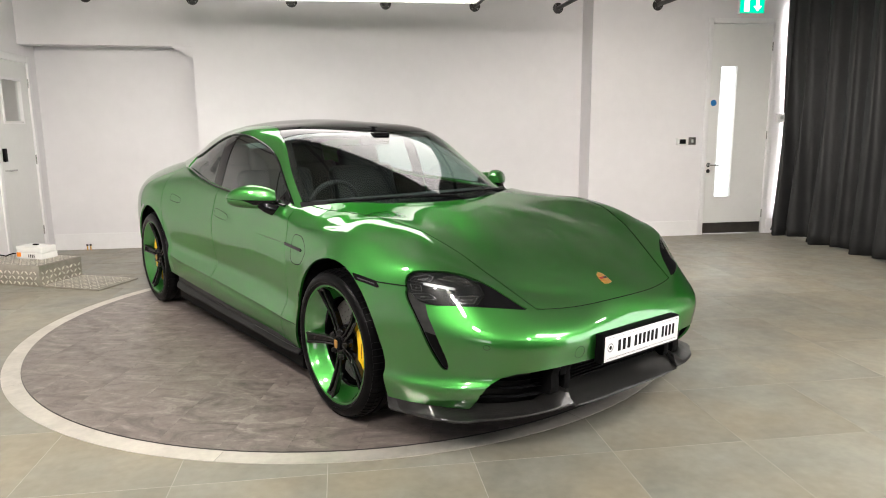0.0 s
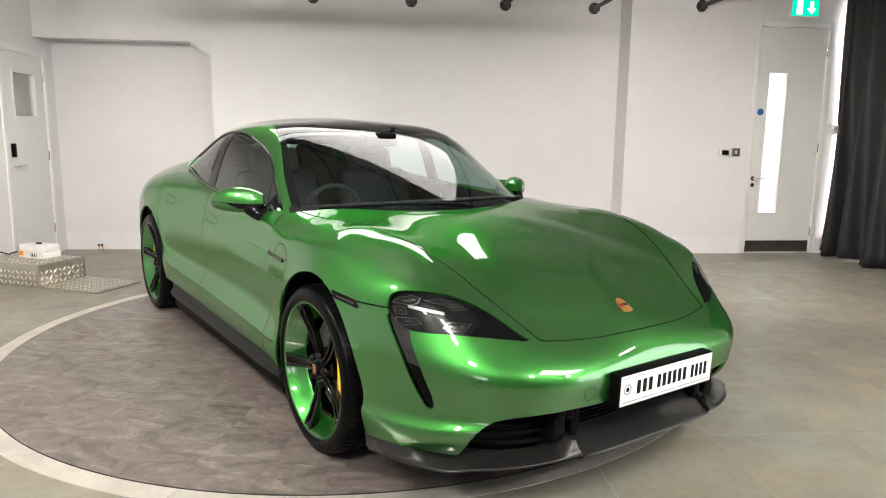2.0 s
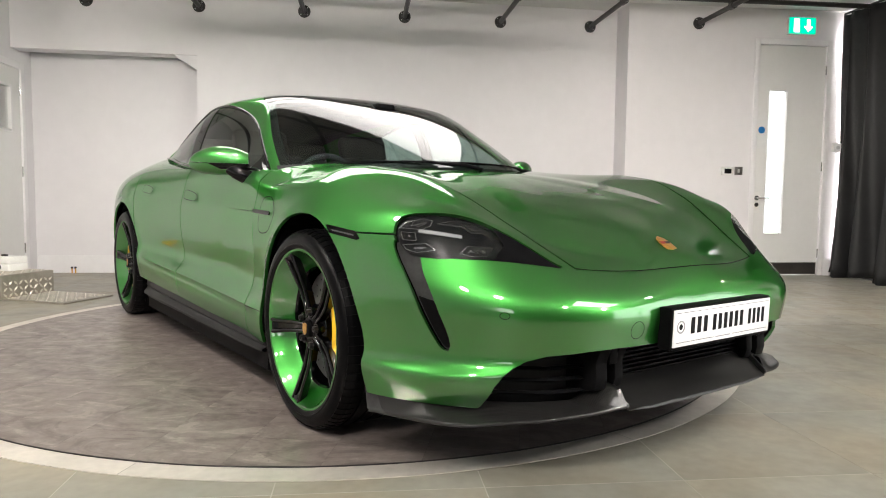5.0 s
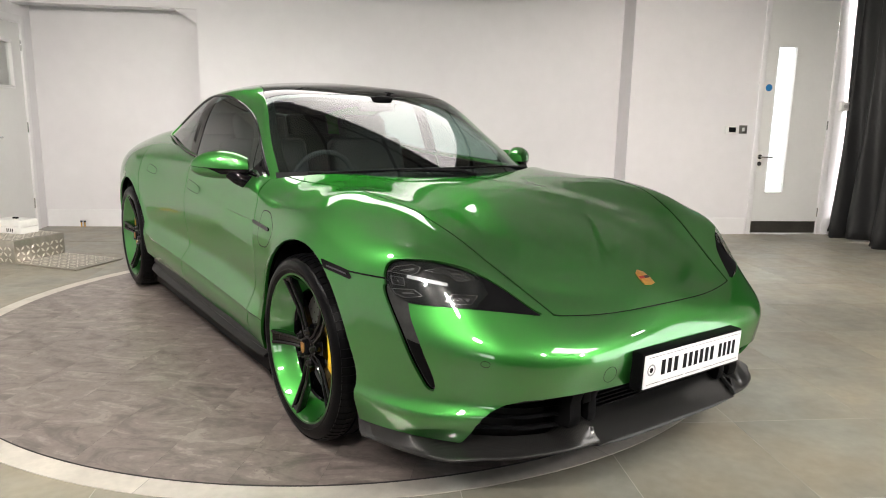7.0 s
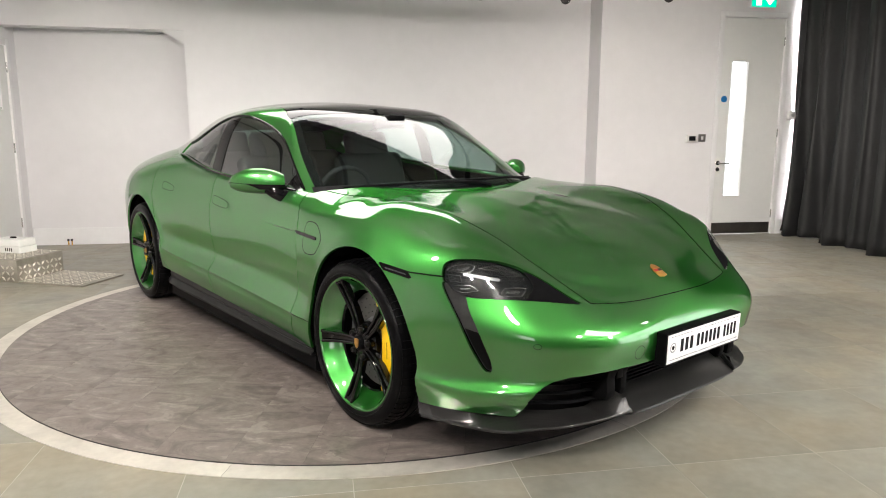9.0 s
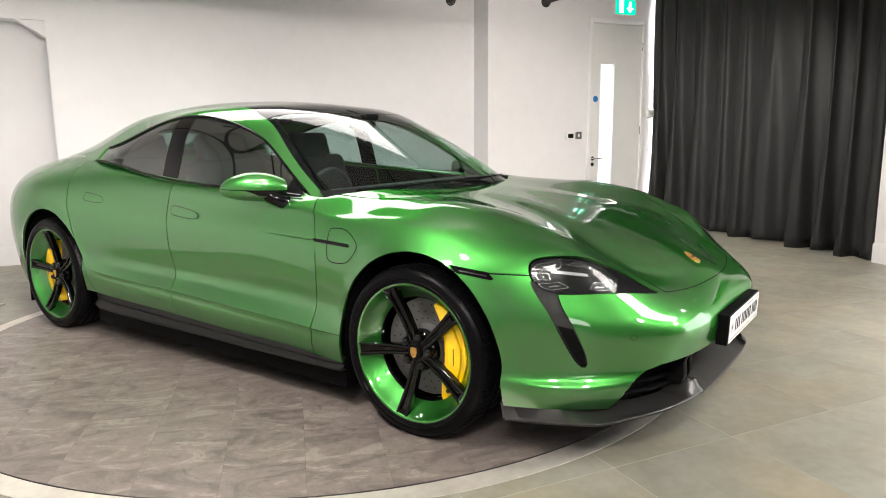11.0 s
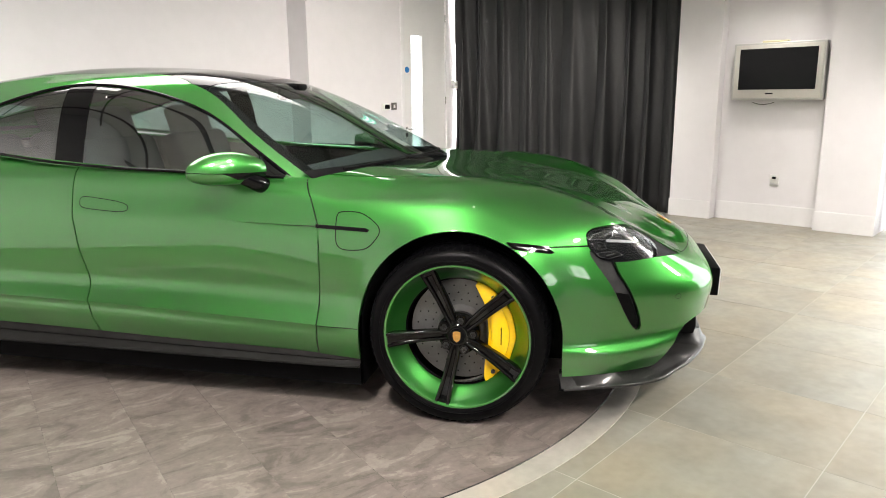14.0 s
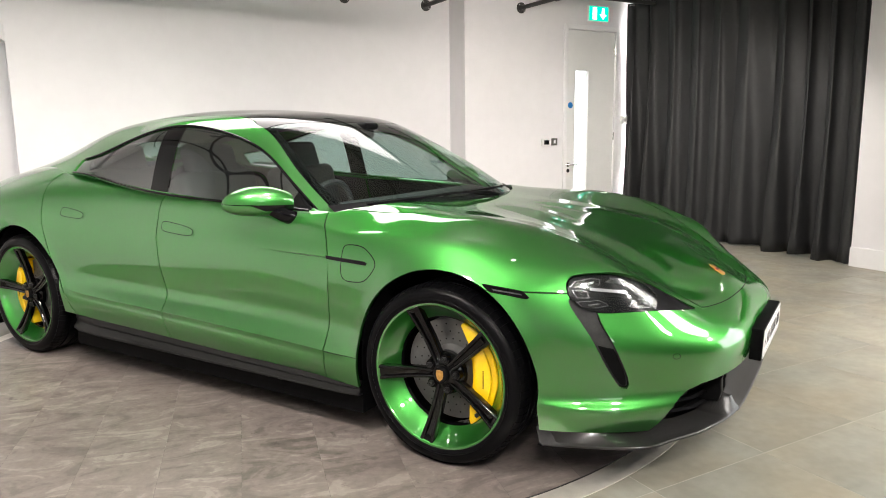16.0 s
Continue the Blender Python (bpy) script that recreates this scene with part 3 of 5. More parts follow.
# all out of view; several are extra, aimed only to brighten walls and floor
SPOTS = [(0.30, 3.20, (0.4, 8.0, 1.5), 84), (3.40, 5.50, (4.2, 7.6, 0.9), 85), (4.50, 5.50, (5.4, 6.6, 0.6), 80), (4.50, 3.20, (4.6, 3.0, 0.2), 105), (5.40, 4.25, (5.62, 4.25, 0.0), 20), (4.50, 0.90, (3.0, 1.8, 0.0), 140), (2.38, 0.90, (2.3, 1.9, 0.0), 50),
         (-0.74, 3.20, (-0.5, 4.8, 0.0), 135), (-0.74, 5.50, (-1.5, 7.2, 0.2), 62), (0.30, 0.90, (-0.1, 3.4, 0.0), 88), (-0.74, 0.90, (-0.7, 3.4, 0.0), 95)]
for x, y, aim, power in SPOTS:
    spotlight(x, y, aim, power)


# curtain in front of the glazing
def curtain():
    n, m = 300, 30
    ys, vs = np.linspace(8.41, 5.185, n), []
    for i, y in enumerate(ys):
        k = i / (n - 1)
        ph = 2 * math.pi * 10 * k + 1.7 * math.sin(6 * k) + 0.9 * math.sin(15 * k)
        amp = 0.062 + 0.024 * math.sin(9 * k + 1)
        for j in range(m):
            q = j / (m - 1)
            flare = 0.75 + 0.55 * (1 - q) ** 2
            x = 6.165 - 0.09 * max(0.0, k - 0.75) / 0.25 + flare * amp * (math.sin(ph + 0.35 * math.sin(5 * q + 11 * k)) + 0.22 * math.sin(2 * ph + 3 * q)) - 0.05 * (1 - q) ** 3 + 0.018 * max(0.0, 1 - q / 0.12) * math.sin(3.1 * ph + 40 * q)
            z = 0.022 + 2.848 * q + (0.018 * math.sin(ph * 0.5 + 2) - 0.02 * k if j == 0 else 0)
            vs.append((x, y + 0.02 * math.sin(ph * 2 + 3 * q), z))
    ob = part("curtain", (vs, grid_faces(n, m)), CURTAIN)
    mod = ob.modifiers.new("thick", "SOLIDIFY")
    mod.thickness = 0.004
    tagged(ob, "floor-length black pleated curtain hanging over the glazing", "curtain")
    r = tagged(part("curtain_rail", rod((6.165, 8.42, 2.885), (6.165, 5.195, 2.885), 0.012, 12), PIPE), "slim black curtain rail under the ceiling", "curtain rail")


curtain()


# wall things
def exit_sign():
    s = thing("exit_sign", "lit green and white emergency exit sign above the door", "exit sign")
    part("case", box((5.505, 8.412, 2.648), (5.828, 8.446, 2.838), 0.004), WHITEP, s)
    part("face", box((5.513, 8.408, 2.656), (5.82, 8.413, 2.83)), SIGNGREEN, s, "glowing green face", smooth=False)
    arrow = [(5.735, 2.675), (5.79, 2.735), (5.755, 2.735), (5.755, 2.81), (5.715, 2.81), (5.715, 2.735), (5.68, 2.735)]
    part("arrow", prism(arrow, 8.405, 8.4085, "y"), SIGNWHITE, s, "white down arrow", smooth=False)
    part("door_pictogram", prism([(5.565, 2.67), (5.63, 2.67), (5.63, 2.815), (5.565, 2.815)], 8.405, 8.4085, "y"), SIGNWHITE, s, smooth=False)


exit_sign()


def thermostat():
    s = thing("thermostat", "white wall thermostat with a dark display", "thermostat")
    part("case", box((4.812, 8.425, 1.112), (4.945, 8.449, 1.196), 0.006), WHITEP, s)
    part("display", box((4.845, 8.422, 1.128), (4.925, 8.426, 1.182), 0.001), SCREEN, s, "dark display")
    k = thing("wall_switch", "brushed steel wall plate with a white rocker", "switch")
    part("plate", box((4.972, 8.438, 1.115), (5.062, 8.449, 1.205), 0.003), material("dark_steel_plate", (0.2, 0.19, 0.18), 0.35, 0.9, mottle=0.05), k)
    part("rocker", box((5.004, 8.432, 1.14), (5.03, 8.439, 1.18), 0.002), WHITEP, k, "white rocker")


thermostat()
det = thing("door_release", "small white push-button box beside the door", "button box")
part("case", box((6.10, 8.40, 1.38), (6.19, 8.449, 1.48), 0.006), WHITEP, det)
part("button", moved(rod((0, 0, 0), (0, -0.012, 0), 0.02, 20), pose(6.145, 8.402, 1.43)), SILVER, det)


def television():
    t = thing("television", "silver-framed flat television on the niche wall, switched off", "television")
    x, y0, y1, z0, z1 = 6.0, 3.785, 4.615, 1.212, 1.75
    part("casing", box((x, y0, z0), (x + 0.09, y1, z1), 0.008), SILVER, t)
    part("bezel", box((x - 0.01, y0 + 0.02, z0 + 0.02), (x + 0.005, y1 - 0.02, z1 - 0.02), 0.004), material("champagne_silver", (0.62, 0.60, 0.56), 0.4, 0.35, mottle=0.02), t, "pale silver bezel")
    part("screen", box((x - 0.014, y0 + 0.065, z0 + 0.1), (x - 0.008, y1 - 0.065, z1 - 0.055)), SCREEN, t, "dark switched-off screen", smooth=False)
    part("wall_bracket", box((x + 0.09, 4.1, 1.35), (6.13, 4.4, 1.6), 0.004), BLACKP, t)
    part("maker_mark", box((x - 0.012, 4.22, z0 + 0.055), (x - 0.009, 4.29, z0 + 0.068)), BLACKP, t, smooth=False)
    part("cable", tube([(6.05, 4.42 - 0.02 * k, 1.19 - 0.02 * math.sin(math.pi * k / 10)) for k in range(11)], 0.003, 6), BLACKP, t)
    part("sensor_bar", box((x + 0.01, 4.12, z1), (x + 0.06, 4.36, z1 + 0.018), 0.004), material("cream_plastic", (0.72, 0.66, 0.42), 0.5, mottle=0.03), t, "cream plastic bar on top")


television()
sock = thing("wall_socket", "white wall socket with a small plug", "socket")
part("plate", box((6.122, 4.13, 0.40), (6.134, 4.216, 0.486), 0.003), WHITEP, sock)
part("plug", box((6.10, 4.155, 0.445), (6.123, 4.19, 0.468), 0.004), BLACKP, sock, "dark plug")
part("label_strip", box((6.129, 4.13, 0.37), (6.1335, 4.216, 0.388)), SILVER, sock, smooth=False)

for k in range(2):
    v = thing("pipe_stub", "short brass capped pipe stub at the skirting", "pipe stub", group="pipe stubs")
    x = -2.13 + 0.035 * k
    part("stub", rod((x, 8.79, 0), (x, 8.79, 0.05), 0.007, 12), GOLD, v)
    part("cap", rod((x, 8.79, 0.05), (x, 8.79, 0.068), 0.012, 12), PIPE, v)

box_at = pose(-1.885, 6.86, 0, 0, 0, -24)


def lozenge_field(x0, x1, y0, y1, step, put):
    """Raised lozenges set crosswise, as on tread plate."""
    vs, fs = [], []
    for i in range(int((x1 - x0) / step)):
        for j in range(int((y1 - y0) / step)):
            cx, cy = x0 + (i + 0.5) * step, y0 + (j + 0.5) * step
            a = math.pi / 4 if (i + j) % 2 else -math.pi / 4
            c, s, b = math.cos(a), math.sin(a), len(vs)
            for u, w, h in ((-0.52, 0, 0), (0, -0.21, 0), (0.52, 0, 0), (0, 0.21, 0), (-0.34, 0, 1), (0, -0.11, 1), (0.34, 0, 1), (0, 0.11, 1)):
                vs.append(put(cx + step * (u * c - w * s), cy + step * (u * s + w * c), h * 0.0035))
            fs += [(b + 4, b + 5, b + 6, b + 7)] + [(b + k, b + (k + 1) % 4, b + 4 + (k + 1) % 4, b + 4 + k) for k in range(4)]
    return vs, fs


def tread_step():
    s = thing("tread_plate_step", "low aluminium tread-plate step box covering the drive", "step box", box_at)
    part("body", box((-0.74, 0, 0), (0, 0.49, 0.19), 0.003), TREADBASE, s)
    part("raised_pattern", lozenge_field(-0.73, -0.01, 0.01, 0.48, 0.047, lambda u, w, h: (u, w, 0.19 + h)), TREAD, s, smooth=False)
    part("raised_pattern", lozenge_field(-0.73, -0.01, 0.005, 0.185, 0.047, lambda u, w, h: (u, -h, w)), TREAD, s, smooth=False)
    part("raised_pattern", lozenge_field(0.01, 0.48, 0.005, 0.185, 0.047, lambda u, w, h: (h, u, w)), TREAD, s, smooth=False)
    r = thing("tread_plate_ramp", "thin aluminium tread plate lying flat on the floor", "floor plate", box_at)
    part("plate", box((0.002, 0, 0.0), (0.62, 0.49, 0.012), 0.002), TREADBASE, r)
    part("raised_pattern", lozenge_field(0.01, 0.61, 0.01, 0.48, 0.047, lambda u, w, h: (u, w, 0.012 + h)), TREAD, r, smooth=False)
    c = thing("control_box", "white turntable control box with an orange switch", "control box", pose(-2.07, 7.31, 0.193, 0, 0, -24))
    part("base", prism(rounded(0.30, 0.19, 0.012), 0, 0.055, bevel=0.003), WHITEP, c)
    part("cover", prism(rounded(0.29, 0.18, 0.012), 0.057, 0.115, bevel=0.006), WHITEP, c)
    part("switch", box((-0.13, -0.102, 0.02), (-0.085, -0.094, 0.06), 0.003), ORANGE, c, "orange rocker switch")
    part("knob", box((-0.03, -0.01, 0.115), (0.02, 0.015, 0.128), 0.003), BLACKP, c, "black knob")
    for k in range(4):
        part("vent_slot", box((0.0 + 0.02 * k, -0.097, 0.015), (0.008 + 0.02 * k, -0.0945, 0.045)), BLACKP, c, smooth=False)
    part("cable", tube([(-0.15 - 0.02 * k, -0.05 + 0.012 * math.sin(k * 0.8), 0.02 + 0.015 * math.sin(k * 0.5)) for k in range(14)], 0.006, 8), BLACKP, c, "black power cable")


tread_step()


# ---- the car: x forward from the front axle, y to its left, z up ----
CAR = pose(1.5394, 4.1015, 0.006, 0, 0, -60.44)
car = thing("sports_car", "green metallic four-door electric sports saloon parked on the turntable", "car", CAR)
AXLE_R = -2.90

# feature lines of the body from the middle of the tail round the side to the middle of the nose: x, half width, z
SILL_LINE = [(-3.93, 0, .30), (-3.78, .66, .28), (-3.38, .90, .25), (-2.90, .955, .30), (-2.30, .943, .293), (-1.70, .938, .277), (-1.10, .934, .259), (-.55, .934, .242), (0, .959, .22), (.381, .921, .215), (.624, .829, .22), (.896, .565, .222), (.98, 0, .222)]
LOWER_RIDGE = [(-4.00, 0, .42), (-3.84, .69, .40), (-3.40, .91, .37), (-2.90, .962, .44), (-2.30, .955, .430), (-1.70, .947, .412), (-1.10, .944, .392), (-.55, .947, .371), (0, .972, .35), (.381, .941, .322), (.642, .856, .317), (.926, .588, .340), (.998, 0, .335)]
LEDGE_LINE = [(-4.01, 0, .47), (-3.85, .70, .46), (-3.405, .915, .435), (-2.90, .963, .49), (-2.30, .930, .480), (-1.70, .911, .468), (-1.10, .907, .458), (-.55, .923, .446), (0, .972, .42), (.382, .933, .356), (.634, .837, .352), (.926, .580, .38), (.993, 0, .378)]
DOOR_LOW = [(-4.02, 0, .56), (-3.86, .71, .55), (-3.41, .92, .53), (-2.90, .965, .56), (-2.30, .923, .55), (-1.70, .901, .54), (-1.10, .897, .532), (-.55, .915, .522), (0, .971, .50), (.382, .937, .495), (.645, .837, .485), (.942, .580, .47), (1.005, 0, .46)]
DOOR_MID = [(-4.04, 0, .72), (-3.86, .71, .71), (-3.42, .92, .70), (-2.90, .965, .70), (-2.30, .93, .68), (-1.70, .91, .67), (-1.10, .908, .665), (-.55, .922, .665), (0, .959, .67), (.377, .926, .66), (.622, .823, .63), (.903, .555, .575), (.985, 0, .555)]
WAIST_LINE = [(-4.02, 0, .84), (-3.83, .69, .84), (-3.40, .90, .84), (-2.90, .945, .84), (-2.30, .915, .80), (-1.70, .90, .785), (-1.10, .90, .775), (-.55, .91, .775), (0, .935, .785), (.343, .889, .77), (.576, .784, .772), (.79, .50, .662), (.93, 0, .615)]
SHOULDER_LINE = [(-3.98, 0, .93), (-3.78, .64, .94), (-3.35, .85, .935), (-2.88, .885, .948), (-2.30, .875, .91), (-1.70, .875, .88), (-1.10, .873, .865), (-.55, .875, .865), (0, .858, .896), (.299, .798, .872), (.52, .714, .829), (.72, .44, .695), (.86, 0, .665)]
WING_CREST = [(-3.90, 0, 1.0), (-3.70, .56, 1.01), (-3.30, .74, 1.015), (-2.85, .77, 1.030), (-2.30, .80, 1.01), (-1.70, .83, .975), (-1.10, .838, .955), (-.60, .80, .935), (0, .71, .945), (.27, .65, .92), (.46, .55, .84), (.64, .36, .755), (.76, 0, .715)]
BONNET_SIDE = [(-3.85, 0, 1.03), (-3.60, .40, 1.06), (-3.25, .55, 1.09), (-2.85, .60, 1.09), (-2.30, .60, 1.02), (-1.70, .60, .98), (-1.10, .60, .96), (-.50, .52, .94), (0, .47, .915), (.24, .43, .885), (.41, .36, .83), (.56, .24, .785), (.65, 0, .765)]
BONNET_MIDDLE = [(-3.80, 0, 1.04), (-3.55, 0, 1.08), (-3.20, 0, 1.11), (-2.80, 0, 1.11), (-2.30, 0, 1.03), (-1.70, 0, 1.0), (-1.10, 0, .98), (-.42, 0, .965), (0, 0, .925), (.22, 0, .89), (.37, 0, .857), (.50, 0, .82), (.55, 0, .80)]
BODY = [SILL_LINE, LOWER_RIDGE, LEDGE_LINE, DOOR_LOW, DOOR_MID, WAIST_LINE, SHOULDER_LINE, WING_CREST, BONNET_SIDE, BONNET_MIDDLE]
# heights of the bonnet and wings over x and half width
TOP = [(-.45, 0, .966), (-.2, 0, .951), (0, 0, .928), (.25, 0, .884), (.5, 0, .819), (.7, 0, .743), (.813, 0, .686), (.929, 0, .612), (.918, .16, .614), (.89, .32, .611),
       (-.3, .38, .960), (0, .38, .929), (.3, .36, .871), (.55, .34, .797),
       (-.35, .725, .942), (-.1, .70, .944), (.15, .686, .929), (.4, .618, .866), (.6, .556, .768), (.74, .50, .690), (.858, .465, .624),
       (-.8, .60, .965), (-.8, .822, .943), (-.56, .80, .935), (-.3, .79, .930), (0, .785, .933), (.2, .765, .919), (.36, .725, .894), (.5, .68, .841), (.62, .63, .774)]


def body_surface(nu=420, nv=150):
    net = np.array(BODY)
    flip = np.array((1, -1, 1))
    net = np.concatenate([net[:, 3:0:-1] * flip, net, net[:, -2:-5:-1] * flip], axis=1)
    net = np.concatenate([net, net[-2::-1] * flip], axis=0)
    u = np.concatenate([[0], np.cumsum(np.linalg.norm(np.diff(net[:7], axis=1), axis=2).mean(axis=0))])
    v = np.concatenate([[0], np.cumsum(np.linalg.norm(np.diff(net[:, 4:15], axis=0), axis=2).mean(axis=1))])
    uu = np.unique(np.concatenate([np.linspace(u[3], u[15], nu), u[10] + np.linspace(-0.05, 0.03, 24)]))
    nu = len(uu)
    # rows lie closer about the sharp ridge along the doors
    vv = np.unique(np.concatenate([np.linspace(v[0], v[9], nv), v[1] + np.linspace(-0.035, 0.06, 33), [v[1]], v[5] + np.linspace(-0.035, 0.015, 21)]))
    nv = len(vv)
    along = spline(u, net.transpose(1, 0, 2), uu)
    across = spline(v, along.transpose(1, 0, 2), vv)
    s = across.transpose(1, 0, 2)
    # bonnet heights from one smooth sheet
    pts = list(TOP) + [p for k, lo in ((6, 6), (5, 8)) for p in BODY[k][lo:]]
    pts = np.array([p for p in pts] + [(p[0], -p[1], p[2]) for p in pts if p[1] > 0.01])
    kern = lambda r: r ** 3
    n = len(pts)
    a = np.zeros((n + 3, n + 3))
    a[:n, :n] = kern(np.linalg.norm(pts[:, None, :2] - pts[None, :, :2], axis=2)) + 1e-3 * np.eye(n)
    a[:n, n:] = np.c_[np.ones(n), pts[:, :2]]
    a[n:, :n] = a[:n, n:].T
    w = np.linalg.solve(a, np.concatenate([pts[:, 2], np.zeros(3)]))
    q = s.reshape(-1, 3)
    h = kern(np.linalg.norm(q[:, None, :2] - pts[None, :, :2], axis=2)) @ w[:n] + w[n] + q[:, :2] @ w[n + 1:]
    step = lambda t: np.clip(t, 0, 1) ** 2 * (3 - 2 * np.clip(t, 0, 1))
    vk = np.repeat(vv[None], nu, 0).reshape(-1)
    k = step((q[:, 0] + 0.95) / 0.4) * step((vk - (v[5] + 0.6 * (v[6] - v[5]))) / (0.8 * (v[6] - v[5])))
    q[:, 2] = q[:, 2] * (1 - k) + h * k
    # creases that run from the windscreen to the inner tips of the headlamps
    line = np.interp(q[:, 0], [-.3, 0, .33, .56, .72, .84], [.13, .17, .28, .35, .385, .40])
    q[:, 2] += 0.005 * np.clip(1 - ((q[:, 1] - line) / 0.15) ** 2, 0, 1) ** 2 * step((q[:, 0] + 0.25) / 0.4) * step((0.88 - q[:, 0]) / 0.2) * k
    # the ridge along the doors, and the flared lips of the wheel arches
    dv = vk - v[1]
    u = np.where(dv > 0, dv / 0.075, -dv / 0.028)
    q[:, 1] += 0.010 * np.clip(1 - u, 0, 1) ** 2 * step((q[:, 0] + 2.5) / 0.25) * step((-0.42 - q[:, 0]) / 0.12)
    # the doors tuck in below a crease that leaves the wing trim and fades rearwards
    below = v[5] - 0.008 + 0.035 * (-0.57 - q[:, 0]) - vk
    tuck = step(below / 0.010) * np.clip(1 - below / 0.26, 0, 1) ** 1.3
    q[:, 1] -= 0.018 * tuck * np.clip((q[:, 0] + 1.02) / 0.445, 0, 1) ** 1.4 * step((-0.565 - q[:, 0]) / 0.008)
    for x0 in (0.004, AXLE_R):
        r = np.hypot((q[:, 0] - x0) / 0.40, (q[:, 2] - 0.36) / 0.413)
        q[:, 1] += np.where((q[:, 1] > 0.75) & (q[:, 2] > 0.3), 0.010 * np.clip(1 - (r - 1) / 0.13, 0, 1) ** 1.5 * step((q[:, 2] - 0.36) / 0.15), 0)
    q[:, 1] = np.maximum(q[:, 1], 0)
    return q, [g[::-1] for g in grid_faces(nu, nv)]


def arch(p, x0, rx, rz):
    """Above nought outside a wheel opening."""
    x, z = (p[:, 0] - x0) / rx, (p[:, 2] - 0.36) / rz
    r = np.where(z > 0, np.hypot(x, z), np.abs(x))
    return np.where(p[:, 1] > 0.6, r - 1, 1.0)


def bonnet_edge(x):
    """Half width of the bonnet: straight shut lines to the lamp tips, a sharp corner, then the bowed front edge."""
    x = np.atleast_1d(np.asarray(x, float))
    flank = curve1([-.7, -.35, -.1, .15, .4, .6, .74, .858], [.765, .725, .70, .680, .618, .556, .505, .465], np.clip(x, -.7, .858))
    front = np.interp(x, [.858, .874, .8925, .907, .918, .926, .929, .9292], [.465, .405, .325, .245, .165, .08, .02, -.02])
    return np.where(x < .858, flank, front)


def outline_distance(q, poly):
    poly = np.asarray(poly, float)
    best, odd = np.full(len(q), 1e9), np.zeros(len(q), bool)
    for a, b in zip(poly, np.roll(poly, -1, axis=0)):
        e, w = b - a, q - a
        t = np.clip((w @ e) / (e @ e), 0, 1)
        best = np.minimum(best, np.linalg.norm(w - t[:, None] * e, axis=1))
        cross = (a[1] > q[:, 1]) != (b[1] > q[:, 1])
        with np.errstate(divide="ignore", invalid="ignore"):
            odd ^= cross & (q[:, 0] < (b[0] - a[0]) * (q[:, 1] - a[1]) / (b[1] - a[1]) + a[0])
    return np.where(odd, best, -best)


def smooth_loop(points, n=8):
    """A closed curve through the points."""
    p = np.array(points)
    k = len(p)
    ext = np.concatenate([p[-3:], p, p[:4]])
    u = np.concatenate([[0], np.cumsum(np.linalg.norm(np.diff(ext, axis=0), axis=1) ** 0.5)])
    return spline(u, ext, np.linspace(u[3], u[3 + k], k * n, endpoint=False))


LAMP = smooth_loop([(.869, .711), (.860, .743), (.846, .766), (.826, .779), (.788, .784), (.739, .781), (.695, .770), (.660, .757), (.630, .739), (.590, .712), (.552, .675), (.527, .648), (.499, .628), (.472, .620), (.530, .630), (.585, .638), (.657, .647), (.723, .652), (.782, .653), (.842, .656), (.863, .672), (.868, .692)], 4)
VENT = smooth_loop([(.490, .700), (.545, .612), (.590, .540), (.622, .470), (.655, .405), (.672, .387), (.688, .389), (.690, .412), (.684, .445), (.661, .510), (.634, .566), (.600, .620), (.580, .660), (.535, .690)], 4)
lamp_d = lambda p: np.where(p[:, 0] > 0.38, outline_distance(p[:, [1, 2]], LAMP), -1.0)
vent_d = lambda p: np.where(p[:, 1] > 0.7, outline_distance(p[:, [0, 2]], VENT), -1.0)

body = body_surface()
body = clip(*body, lambda p: arch(p, 0.004, 0.400, 0.413))
body = clip(*body, lambda p: arch(p, AXLE_R, 0.40, 0.415))
# the cabin is open above
body = clip(*body, lambda p: np.maximum(np.interp(p[:, 0], [-3.6, -3.0, -2.7, -2.3, -1.7, -1.1, -.62, -.5, -.34, -.25], [-.1, .40, .60, .755, .825, .83, .79, .70, .40, -.1]) * -1 + p[:, 1], np.minimum(0.9 - p[:, 2], 1)))
whole_body = body
# the lower intake, the headlamps and the air curtains are cut out
body = clip(*body, lambda p: np.where(p[:, 0] > 0.5, np.maximum(p[:, 2] - np.interp(p[:, 1], [0, .42, .52, .62, .665, .70, .72, .735, .742], [.402, .403, .398, .388, .372, .348, .33, .30, .222]), p[:, 1] - .744), 1.0))
skin = clip(*body, lambda p: -lamp_d(p) - 0.001)
skin = clip(*skin, lambda p: -vent_d(p))


def sheet(geo):
    bm = bmesh.new()
    vv = [bm.verts.new(p) for p in geo[0]]
    for g in geo[1]:
        try:
            bm.faces.new([vv[i] for i in g])
        except ValueError:
            pass
    bmesh.ops.remove_doubles(bm, verts=bm.verts[:], dist=0.0002)
    bm.normal_update()
    return bm


def lifted(geo, d):
    """The sheet moved by d along its own normals."""
    bm = sheet(geo)
    for w, n in [(w, w.normal.copy()) for w in bm.verts]:
        w.co += d * n
    return bm


def mirrored(geo, side):
    """The half as it is (left), or turned over to the right."""
    v, f = geo[0][:, :3], geo[1]
    return (v, f) if side > 0 else (v * np.array((1, -1, 1)), [g[::-1] for g in f])


part("inner_shell", lifted(both(skin), -0.007), BLACKP, car, "dark shell behind the panel gaps")
GAP = 0.0028
bonnet_f = lambda p: np.where(p[:, 2] > 0.58, np.minimum(bonnet_edge(p[:, 0]) - p[:, 1], p[:, 0] + 0.75), -1.0)
